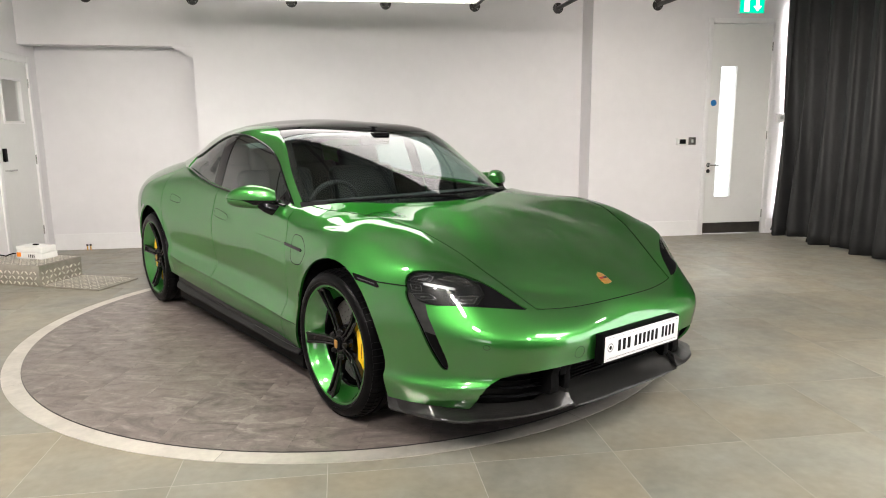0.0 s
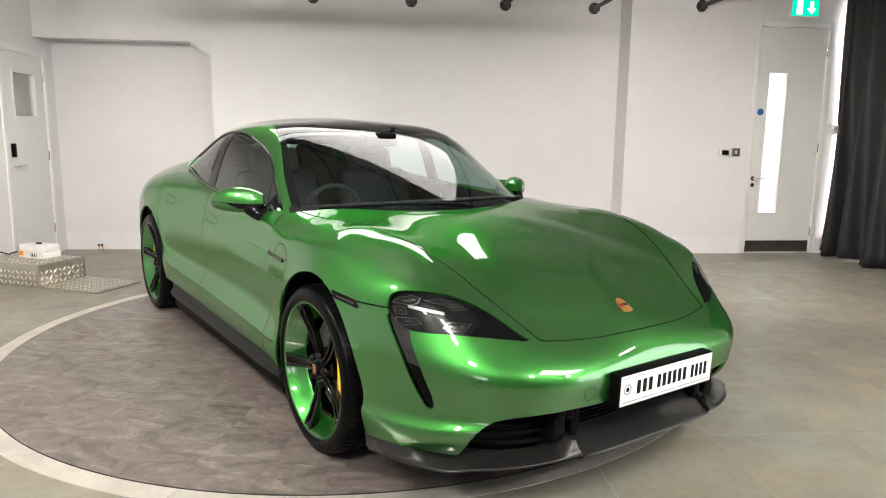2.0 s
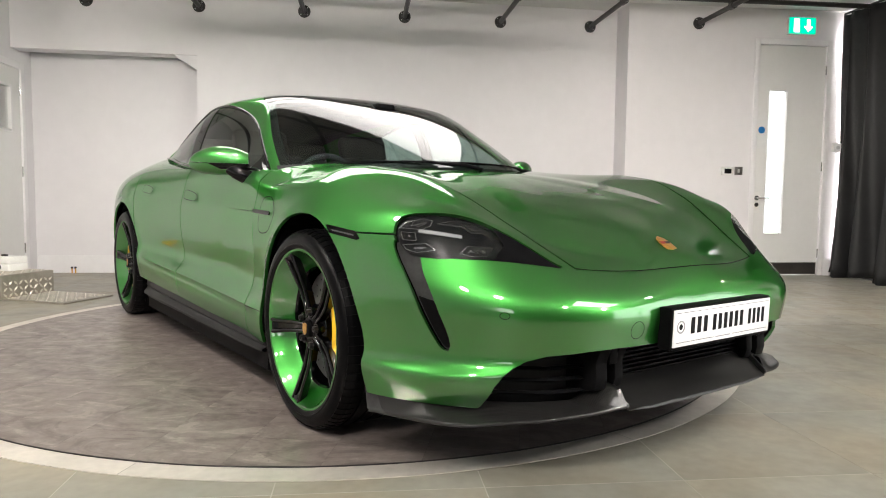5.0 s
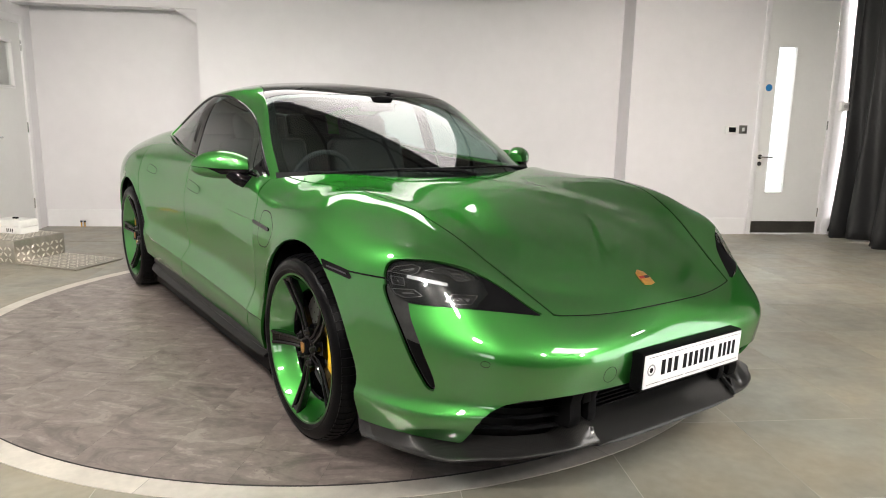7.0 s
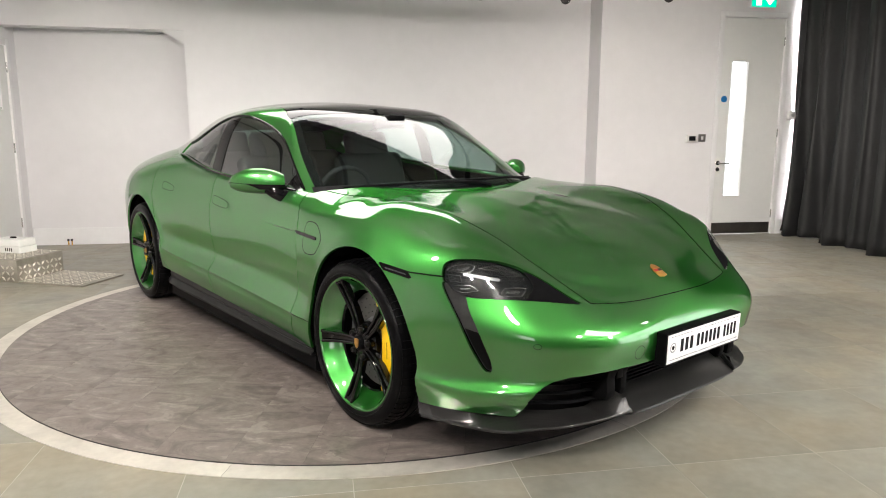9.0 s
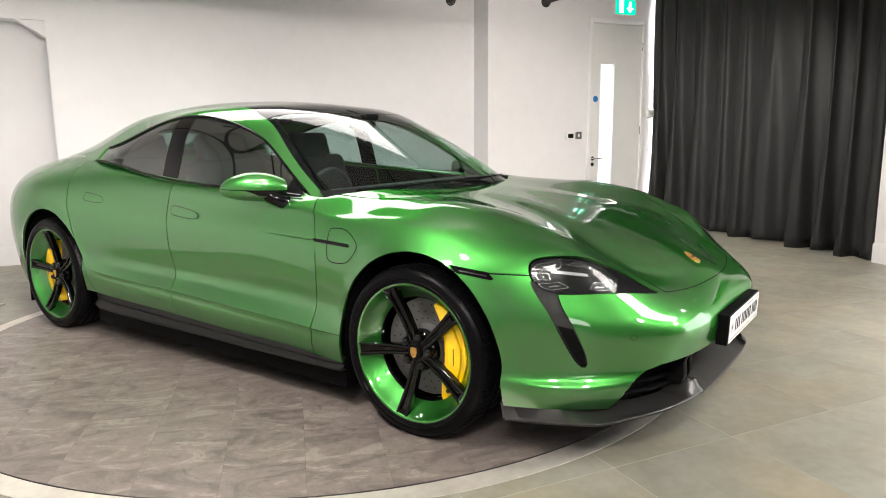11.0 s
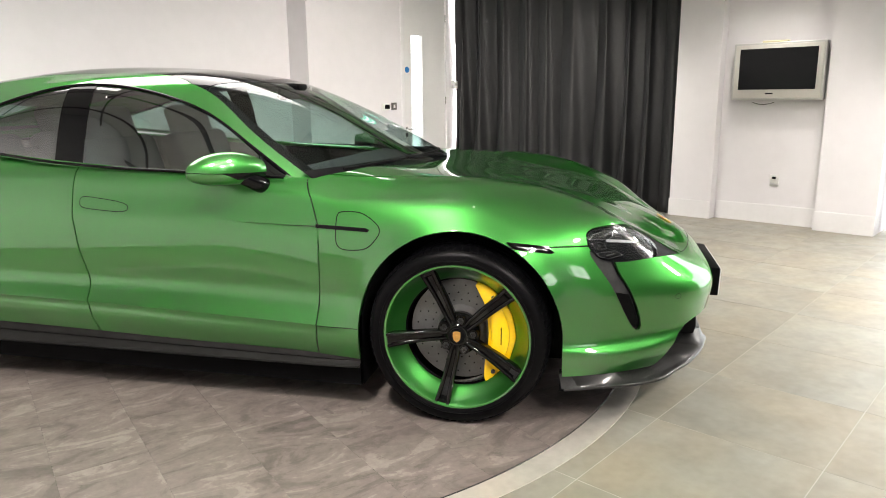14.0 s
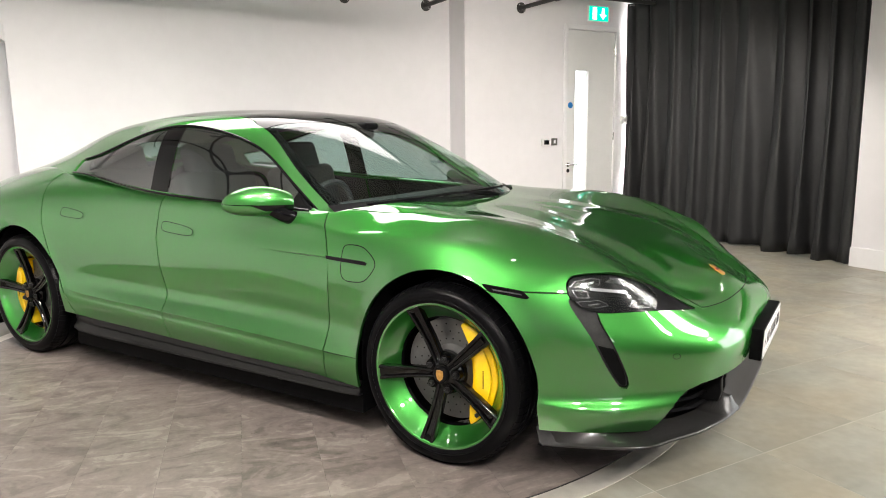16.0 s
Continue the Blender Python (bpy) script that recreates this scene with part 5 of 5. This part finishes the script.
    part("marker_lens", lifted(mirrored(clip(*fine(whole_body, (.15, .7, .66), (.40, 1, .76), 4), lambda p: outline_distance(p[:, [0, 2]], [(.225, .722), (.33, .711), (.342, .705), (.235, .716)])), side), 0.0045), LAMPGREY, m, "clear marker lens")

    def cut_line(name, poly, parent=car, front=False, width=0.004, lift=0.0008):
        return part(name, ribbon(poly, width, side, front, lift), BLACKP, parent, smooth=False)

    flap = smooth_loop([(-.483, .815), (-.47, .824), (-.395, .825), (-.345, .805), (-.303, .765), (-.32, .725), (-.355, .692), (-.40, .681), (-.46, .682), (-.482, .70), (-.487, .76)], 4)
    cut_line("charging_flap", flap)
    bar = [(-.572, .7735), (-.36, .768), (-.345, .762), (-.352, .753), (-.50, .757), (-.572, .760)]
    blade = mirrored(clip(*fine(whole_body, (-.6, .7, .73), (-.32, 1, .80), 4), lambda p: outline_distance(p[:, [0, 2]], bar)), side)
    b = part("wing_trim", lifted(blade, 0.006), GLOSSB, car, "gloss black trim blade on the front wing")
    part("trim_edge", flanged(blade, -0.006), GLOSSB, b)
    for x, z, w, h2 in ((-1.545, .824, .235, .047), (-2.41, .860, .195, .044)):
        tilt = -0.09
        pts = []
        for k in range(28):
            a = 2 * math.pi * k / 28
            e = lambda c: math.copysign(abs(c) ** 0.55, c)
            px, pz = e(math.cos(a)) * w / 2, e(math.sin(a)) * h2 / 2 * (1 - 0.25 * math.cos(a))
            pts.append((x + px, z + pz + tilt * px))
        blade = mirrored(clip(*fine(whole_body, (x - .2, .7, z - .06), (x + .2, 1, z + .06), 3), lambda p: outline_distance(p[:, [0, 2]], pts)), side)
        hd = part("door_handle", lifted(blade, 0.004), PAINT, car, "flush green door handle")
        cut_line("handle_gap", pts, hd, width=0.003, lift=0.0047)
    part("wing_seam", ribbon([(-.572 + .175 * k / 9, .368 - .004 * k / 9) for k in range(10)], .003, side, False, .0008, False), BLACKP, car, smooth=False)
    # parking sensors and tow cap on the nose
    for a, z, r in ((.716, .502, .0095),):
        cut_line("parking_sensor", [(a + r * math.cos(k * math.pi / 8), z + r * math.sin(k * math.pi / 8)) for k in range(16)], front=True, width=0.0018)
    if side < 0:
        cut_line("tow_cap", [(.355 + .026 * math.cos(k * math.pi / 10), .452 + .026 * math.sin(k * math.pi / 10)) for k in range(20)], front=True, width=0.0018)
    # window edging
    for k in (0, 1):
        line = cab_lines[k]
        keep = line[(line[:, 0] < -0.735) & (line[:, 0] > -2.69)][::4]
        part("window_trim", tube([(x, side * (y + 0.003), z + (0.010 if k == 0 else -0.004)) for x, y, z in keep], 0.0065, 8), GLOSSB, car, "gloss black window edging")


# dark shut line round the bonnet
rim = []
for k in range(60):
    x = -0.22 + (0.929 + 0.22) * (1 - (1 - k / 59) ** 2)
    rim.append((x, max(float(bonnet_edge(x)[0]), 0.0) if k < 59 else 0.0))
for side in (1, -1):
    vs = []
    for i, (x, a) in enumerate(rim):
        b, c = rim[max(i - 1, 0)], rim[min(i + 1, 59)]
        way = Vector((c[0] - b[0], c[1] - b[1], 0)).normalized()
        across = Vector((-way.y, way.x, 0)) * 0.0017
        for w in (across, -across):
            q, n, _, _ = HULL.ray_cast(Vector((x, max(a, 0.001), 1.3)) + w, Vector((0, 0, -1)))
            q = q if q is not None else Vector((x, a, 0.6))
            vs.append((q.x, side * q.y, q.z + 0.0012))
    part("bonnet_seam", (vs, grid_faces(60, 2)), BLACKP, car, smooth=False)

badge = [(-.026, .034), (0, .039), (.026, .034), (.028, .0), (.02, -.026), (0, -.04), (-.02, -.026), (-.028, .0)]
nb = prism(badge, 0, 0.004, bevel=0.001)
part("bonnet_badge", moved(nb, Matrix.Translation((.822, 0, .684)) @ Matrix.Rotation(radians(31), 4, "Y") @ Matrix.Rotation(radians(-90), 4, "Z")), GOLD, car, "small gold enamel shield badge")
for y, z, c in ((-.012, .0, (0.4, 0.02, 0.02)), (.012, .0, (0.02, 0.02, 0.02))):
    part("badge_field", moved(box((-.006, -.012, .004), (.006, .012, .0048)), Matrix.Translation((.822, 0, .684)) @ Matrix.Rotation(radians(31), 4, "Y") @ Matrix.Translation((0, y, 0))), material("badge_enamel", c, 0.3, mottle=0.1), car, smooth=False)

# windscreen edge band, cowl and wipers
band = clip_any(*top, lambda p: np.minimum(screen_top(p) - 0.003, 0.045 - np.minimum(p[:, 3] - V2, np.minimum(screen_top(p), 9))))
part("windscreen_band", lifted(twin(band), -0.002), GLOSSB, car, "black printed windscreen border")
cowl = []
for k in range(41):
    y = -0.78 + 1.56 * k / 40
    f = abs(y) / 0.78
    cowl.append((-0.27 - 0.33 * f ** 2.2, y, 0.958 - 0.030 * f ** 2))
cv = []
for x, y, z in cowl:
    cv += [(x - 0.09, y * 0.97, z + 0.038), (x - 0.02, y, z + 0.006), (x + 0.05, y, z - 0.012), (x + 0.075, y, z - 0.02)]
part("cowl_panel", (cv, grid_faces(41, 4)), BLACKP, car, "black cowl at the foot of the windscreen")
for y0, y1 in ((0.62, -0.10), (0.05, -0.66)):
    pts = []
    for k in range(13):
        y = y0 + (y1 - y0) * k / 12
        f = abs(y) / 0.78
        pts.append((-0.315 - 0.33 * f ** 2.2, y, 0.992 - 0.032 * f ** 2))
    w = part("wiper", tube(pts, 0.006, 6), BLACKP, car, "black wiper blade")
    part("wiper_arm", tube([pts[6], (pts[1][0] + 0.03, pts[1][1], pts[1][2] - 0.01), (pts[0][0] + 0.05, pts[0][1] + 0.03, pts[0][2] - 0.03)], 0.009, 8), BLACKP, w)


# door mirrors
def door_mirror(side):
    nu, nv = 36, 28
    vs = []
    for i in range(nu + 1):
        s = i / nu
        cx, cy, cz = -0.850 - 0.19 * s, -(0.82 + 0.225 * s), 0.978 + 0.012 * math.sin(math.pi * s)
        k = max(0.0, 1 - (2 * s - 0.92) ** 2 * (0.72 if s < 0.46 else 0.855)) ** 0.5
        k = k if 0 < i < nu else 0.02
        for j in range(nv):
            a = 2 * math.pi * j / nv
            d, z = math.cos(a), math.sin(a)
            ex = 0.085 * k * math.copysign(abs(d) ** 0.85, d) * (1 if d > 0 else 0.75)
            ez = 0.067 * k * math.copysign(abs(z) ** 0.9, z)
            vs.append((cx + ex * 0.9, cy + ex * -0.35, cz + ez))
    fs = [(i * nv + j, (i + 1) * nv + j, (i + 1) * nv + (j + 1) % nv, i * nv + (j + 1) % nv) for i in range(nu) for j in range(nv)]
    vs = np.array(vs) * np.array((1, -1, 1)) if side > 0 else np.array(vs)
    split = lambda p: p[:, 2] - (0.980 - 0.05 * (p[:, 0] + 0.94))
    deep = lambda p: 0.003 + 0.025 * np.clip((1.0 - np.abs(p[:, 1])) / 0.05, 0, 1)
    shell = clip(vs, fs, split)
    low = clip(vs, fs, lambda p: -split(p) - 0.002)
    m = part("door_mirror", shell, PAINT, car, "green door mirror on a black foot")
    strip = clip(low[0], low[1], lambda p: split(p) + deep(p))
    part("mirror_strip", strip, GLOSSB, m, "gloss black lower strip")
    part("mirror_base", clip(low[0], low[1], lambda p: -split(p) - deep(p)), PAINT, m)
    s = 1 if side > 0 else -1
    foot = tube([(-0.82, s * 0.80, 0.905), (-0.822, s * 0.845, 0.912), (-0.838, s * 0.88, 0.933), (-0.885, s * 0.905, 0.962)], 0.034, 16)
    part("mirror_foot", foot, GLOSSB, m, "gloss black mirror foot")
    part("mirror_glass", moved(prism(rounded(0.17, 0.095, 0.03), 0, 0.002, "x"), pose(-1.005, s * 0.925, 0.987, 0, 0, -s * 22)), CHROME, m, "mirror glass", smooth=False)


door_mirror(1)
door_mirror(-1)


# front intake and carbon splitter
def nose(a):
    """x of the lower edge of the nose at a half width."""
    return np.interp(abs(a), [0, .2, .42, .565, .70, .83, .90, .921], [.98, .972, .94, .896, .785, .624, .46, .381])


intake = part("lower_grille", prism([(.60, -.72), (.60, .72), (.67, .72), (.82, .45), (.85, 0), (.82, -.45), (.67, -.72)], 0.17, 0.41), material("grille_black", (0.006, 0.006, 0.007), 0.6, mottle=0.2), car, "black lower grille opening")
for z in (0.262, 0.30, 0.335, 0.37):
    for s in (1, -1):
        rows = []
        for k in range(13):
            a = 0.42 + 0.30 * k / 12
            x = nose(a) - 0.05
            rows += [(x, s * a, z + 0.006), (x + 0.012, s * a, z), (x, s * a, z - 0.006), (x - 0.03, s * a, z)]
        fs = []
        for k in range(12):
            fs += [(k * 4 + i, k * 4 + (i + 1) % 4, k * 4 + 4 + (i + 1) % 4, k * 4 + 4 + i) for i in range(4)]
        part("grille_slat", (rows, fs), BLACKP, intake, smooth=False)
for k in range(9):
    z = 0.285 + 0.014 * k
    part("grille_slat", box((.870, -.338, z), (.892, .338, z + 0.005)), BLACKP, intake, smooth=False)
for s in (1, -1):
    # strut between the side intake and the middle, with a small pocket
    strut = [(.80, .255), (.93, .268), (.938, .30), (.935, .35), (.955, .402), (.80, .402)]
    for y0, y1 in ((.405, .455), (.335, .372)):
        part("grille_fin", prism(strut, min(s * y0, s * y1), max(s * y0, s * y1), "y", 0.004), BLACKP, intake, "black grille strut")
    part("fin_bridge", box((.86, min(s * .370, s * .407), .345), (.945, max(s * .370, s * .407), .402), 0.004), BLACKP, intake)
    part("fin_pocket", box((.86, min(s * .370, s * .407), .262), (.93, max(s * .370, s * .407), .272), 0.002), VENTP, intake, "grey pocket floor")


def splitter():
    """Two cupped carbon wings with upturned inner ends and a folded satin blade between them."""
    at = [.375, .48, .58, .66, .74, .84, .915]
    lip = lambda a: float(curve1(at, [.994, .967, .926, .882, .822, .700, .415], a)[0])
    low = lambda a: float(curve1(at, [.222, .212, .203, .196, .189, .175, .156], a)[0])
    step = lambda t: min(max(t, 0.0), 1.0) ** 2 * (3 - 2 * min(max(t, 0.0), 1.0))
    for s in (1, -1):
        vs, n = [], 60
        for k in range(n + 1):
            f = k / n
            a = 0.375 + 0.540 * f
            xo, xi, zo = lip(a), float(nose(a)), low(a)
            up = 0.050 * step((0.485 - a) / 0.095)
            back = max(min(xi - 0.012, xo - 0.062), 0.392)
            under = a > 0.738
            zb = (0.2235 if under else 0.2265) + up
            mid = (back + xo) / 2
            vs += [(max(back - 0.05, 0.392), s * (a - (0.03 if under else 0)), zb + 0.004 + up * 0.25), (back, s * a, zb), (mid, s * a, zo + 0.0145 + up * 0.72), (xo - 0.016, s * a, zo + 0.011 + up * 0.22), (xo - 0.005, s * a, zo + 0.0095 + up * 0.06),
                   (xo - 0.001, s * a, zo + 0.0065), (xo, s * a, zo + 0.002), (xo - 0.004, s * (a - 0.002), zo - 0.001), (max(xo - 0.05, 0.392), s * (a - 0.01), zo - 0.004), (max(xi - 0.15, 0.392), s * max(a - 0.06, 0.375), 0.160)]
        faces = [q if s < 0 else q[::-1] for q in grid_faces(n + 1, 10)]
        rear = [tuple(i - 10 * (n - 2) for i in q) for q in faces if min(q) >= 10 * (n - 2)]
        wing = part("splitter_wing", (vs, [q for q in faces if min(q) < 10 * (n - 2)]), CARBON, car, "carbon-fibre front splitter wing with a lacquered lip", angle=50)
        part("splitter_end", (vs[10 * (n - 2):], rear), VENTP, wing, "matt black end piece", angle=50)
        # the upturned inner end
        end = [(.80, .200), (.905, .206), (.985, .214), (.993, .224), (.989, .235), (.974, .246), (.955, .262), (.935, .277), (.90, .284), (.80, .280)]
        part("splitter_fin", prism(end, min(s * .368, s * .3765), max(s * .368, s * .3765), "y", 0.0015), CARBON, wing, "upturned carbon fin")
    vs, n = [], 48
    for k in range(n + 1):
        y = -0.369 + 0.738 * k / n
        fold = step((abs(y) - 0.245) / 0.12)
        crown = 0.006 * (1 - (y / 0.369) ** 2)
        vs += [(.862, y, .300 - .012 * fold), (.895, y, .282 - .004 * fold), (.93, y, .249 + .010 * fold), (.962, y, .226 + .006 * fold), (.984 + crown, y, .213 + .004 * fold), (.990 + crown, y, .208 + .006 * fold), (.990 + crown, y, .203 + .008 * fold), (.97, y, .198 + .006 * fold), (.84, y, .165)]
    part("splitter_blade", (vs, grid_faces(n + 1, 9)), material("splitter_black", (0.010, 0.0098, 0.0096), 0.32, mottle=0.1, size=30, spec=0.4), car, "satin dark centre splitter blade", angle=60)


splitter()

# number plate
plate = part("plate_holder", box((-.012, -.268, -.066), (.035, .268, .062), 0.006), BLACKP, car, "black plate holder")
plate.matrix_basis = pose(1.0145, 0.004, 0.453, 0, 2, 0)
part("number_plate", box((.035, -.26, -.056), (.039, .26, .056), 0.001), material("plate_white", (0.78, 0.78, 0.80), 0.3, mottle=0.02), plate, "white front plate with dark bars")
INK = material("plate_ink", (0.005, 0.005, 0.006), 0.6, mottle=0.05, spec=0.1)
for y0, y1, count in ((-.183, -.086, 3), (-.070, .108, 6), (.127, .232, 4)):
    step = (y1 - y0) / count
    for k in range(count):
        y = y0 + (k + 0.5) * step
        part("plate_bar", box((.039, y - step * .30, -.021), (.0396, y + step * .30, .029)), INK, plate, smooth=False)
GREYINK = material("grey_ink", (0.30, 0.30, 0.32), 0.5, mottle=0.1)
ring = part("plate_emblem", lathe([(.0145, .0390), (.0150, .0394), (.0195, .0394), (.0200, .0390)], 32, "x"), GREYINK, plate, "pale grey ring emblem")
ring.location = (0, -.226, .004)
part("emblem_middle", lathe([(0.0, .0396), (.006, .0396), (.009, .0392)], 20, "x"), INK, ring)
for y0, y1, z in ((-.25, .25, .046), (-.245, -.055, -.044), (.045, .245, -.044)):
    part("plate_line", box((.039, y0, z), (.0394, y1, z + .0011)), INK, plate, smooth=False)
part("plate_line", box((.039, -.045, -.0452), (.0394, .035, -.0425)), GREYINK, plate, smooth=False)

# sills
SILL = material("sill_grey_plastic", (0.013, 0.013, 0.0128), 0.38, mottle=0.15, size=20, spec=0.08)
for s in (1, -1):
    prof = [(.885, .276), (.928, .268), (.940, .250), (.943, .238), (.938, .231), (.944, .220), (.958, .210), (.960, .202), (.95, .196), (.86, .19)]
    xs = [-2.47, -2.40, -2.2, -1.8, -1.4, -1.0, -.6, -.46, -.40]
    vs = []
    for k, x in enumerate(xs):
        pull = {0: 0.035, 1: 0.012, 7: 0.004, 8: 0.012}.get(k, 0.0)
        for a, z in prof:
            rise = 0.031 * (-1.1 - x) * (z - 0.196) / 0.08
            vs.append((x, s * (a - pull), z + rise))
    part("sill_skirt", (vs, [q if s > 0 else q[::-1] for q in grid_faces(len(xs), len(prof))]), SILL, car, "dark side sill")


# cabin interior
def interior():
    part("cabin_floor", box((-2.9, -.72, .22), (-.3, .72, .26)), LEATHER, car, smooth=False)
    dash = []
    for k in range(21):
        y = -0.74 + 1.48 * k / 20
        f = abs(y) / 0.74
        dash += [(-.50 - .12 * f, y, .90), (-.62 - .10 * f, y, .945), (-.80, y, .955), (-.93, y, .93), (-.98, y, .86), (-.95, y, .70), (-.90, y, .35)]
    part("dashboard", (dash, [q[::-1] for q in grid_faces(21, 7)]), LEATHER, car, "black leather dashboard")
    for x, y in ((-1.45, -.36), (-1.45, .36), (-2.32, -.34), (-2.32, .34)):
        c = part("seat", box((x - .28, y - .27, .38), (x + .27, y + .27, .56), .05, 4), LEATHER, car, "black leather seat")
        back = box((-.07, -.27, 0), (.07, .27, .60), .05, 4)
        b = part("seat_back", moved(back, pose(x - .26, y, .50, 0, -17, 0)), LEATHER, c)
        part("headrest", moved(box((-.05, -.17, .56), (.05, .17, .76), .04, 4), pose(x - .26, y, .50, 0, -17, 0)), LEATHER, c)
    ring = [(-1.02 + .065 * math.sin(a) * 0.45, -.36 + .175 * math.cos(a), .88 + .175 * math.sin(a) * 0.9) for a in [2 * math.pi * k / 40 for k in range(40)]]
    w = part("steering_wheel", tube(ring, 0.014, 10, True), LEATHER, car, "black steering wheel with silver spokes")
    part("wheel_boss", moved(box((-.02, -.06, -.05), (.02, .06, .05), .015, 3), pose(-1.0, -.36, .875, 0, -25, 0)), BLACKP, w)
    for d in (-1, 1):
        part("wheel_spoke", rod((-1.0, -.36 + d * .05, .875), (-1.02, -.36 + d * .17, .865), .009, 8), SILVER, w)
    part("wheel_column", rod((-1.0, -.36, .87), (-.85, -.36, .80), .035, 16), BLACKP, w)
    part("rear_mirror", moved(box((-.015, -.11, -.03), (.015, .11, .03), .012, 3), pose(-1.08, 0.0, 1.285, 0, 10, 0)), BLACKP, car, "black interior mirror")
    part("sensor_pod", box((-1.12, -.06, 1.30), (-1.0, .06, 1.335), .012, 3), BLACKP, car)
    part("roof_lining", lifted(twin(clip_any(*roof, lambda p: p[:, 0] + 2.9)), -0.04), LEATHER, car)
    part("parcel_shelf", box((-3.5, -.62, .98), (-2.72, .62, 1.0), .008), LEATHER, car)


interior()


# ---- floor pieces ----
def turntable():
    t = thing("turntable", "round car turntable with brown vinyl deck and steel edge ring", "turntable", pose(TABLE_X, TABLE_Y, 0))
    deck = part("deck", lathe([(0.0, 0.003), (1.0, 0.003), (2.088, 0.003), (2.0905, 0.001), (2.0905, -0.05)], 160, "z"), PIPE, t, "turntable deck covered with mottled brown vinyl tiles")
    # vinyl tiles laid in staggered rows
    w, l, e = 0.305, 0.61, 0.0003
    turn = Matrix.Rotation(radians(-13), 4, "Z")
    plain = None
    for i in range(-8, 8):
        for j in range(-5, 5):
            cx, cy = (i + 0.5) * w + 0.125, (j + 0.5 + 0.5 * (i % 2)) * l
            far = math.hypot(cx, cy)
            if far > 2.085 + 0.35:
                continue
            if far < 2.085 - 0.36:
                if plain is None:
                    ob = part("vinyl_tile", box((-w / 2 + e, -l / 2 + e, 0.0), (w / 2 - e, l / 2 - e, 0.0032)), SHEET, deck, smooth=False)
                    plain = ob.data
                else:
                    ob = new("vinyl_tile", plain)
                    ob.parent = deck
            else:
                n = 12
                vs = [(-w / 2 + e + (w - 2 * e) * a / n, -l / 2 + e + (l - 2 * e) * b / n, 0.0032) for a in range(n + 1) for b in range(n + 1)]
                v, f = clip(vs, grid_faces(n + 1, n + 1), lambda p: 2.088 - np.hypot(p[:, 0] + cx, p[:, 1] + cy))
                if not len(f):
                    continue
                ob = part("vinyl_tile", (v, f), SHEET, deck, smooth=False)
            ob.matrix_basis = turn @ Matrix.Translation((cx, cy, 0.003))
    n = 8
    for k in range(n):
        vs, fs = [], []
        for i in range(25):
            a = radians(TABLE_A + 360 * k / n + 0.03 + (360 / n - 0.06) * i / 24)
            for r, z in ((2.092, -0.02), (2.092, 0.0022), (2.19, 0.0016), (2.19, -0.02)):
                vs.append((r * math.cos(a), r * math.sin(a), z))
        part("ring_segment", (vs, grid_faces(25, 4)), STEEL, t, angle=20)


TABLE_A = -107.0
turntable()

# stone tiles, cut round the turntable
PITCH, GX, GY = 0.606, 0.07, 3.062


def cut_tile(x, y):
    n = 10
    e = PITCH / 2 - 0.0018
    vs = [(x - e + 2 * e * i / n, y - e + 2 * e * j / n, 0.0) for i in range(n + 1) for j in range(n + 1)]
    return clip(vs, grid_faces(n + 1, n + 1), lambda p: np.hypot(p[:, 0] - TABLE_X, p[:, 1] - TABLE_Y) - TABLE_R - 0.0012)


whole = None
for i in range(-5, 11):
    for j in range(-11, 10):
        x, y = GX + (i + 0.5) * PITCH, GY + (j + 0.5) * PITCH
        far = math.hypot(x - TABLE_X, y - TABLE_Y)
        if x < -2.75 or x > 6.6 or y > 9.05 or far < TABLE_R - 0.45:
            continue
        if far > TABLE_R + 0.45:
            if whole is None:
                e = PITCH / 2 - 0.0018
                ob = part("tile", box((-e, -e, -0.02), (e, e, 0)), TILE, floor, smooth=False)
                whole = ob.data
            else:
                ob = new("tile", whole)
                ob.parent = floor
            ob.location = (x, y, 0)
        else:
            v, f = cut_tile(x, y)
            if len(f):
                ob = part("tile", (v - np.array((x, y, 0)), f), TILE, floor, smooth=False)
                ob.location = (x, y, 0)
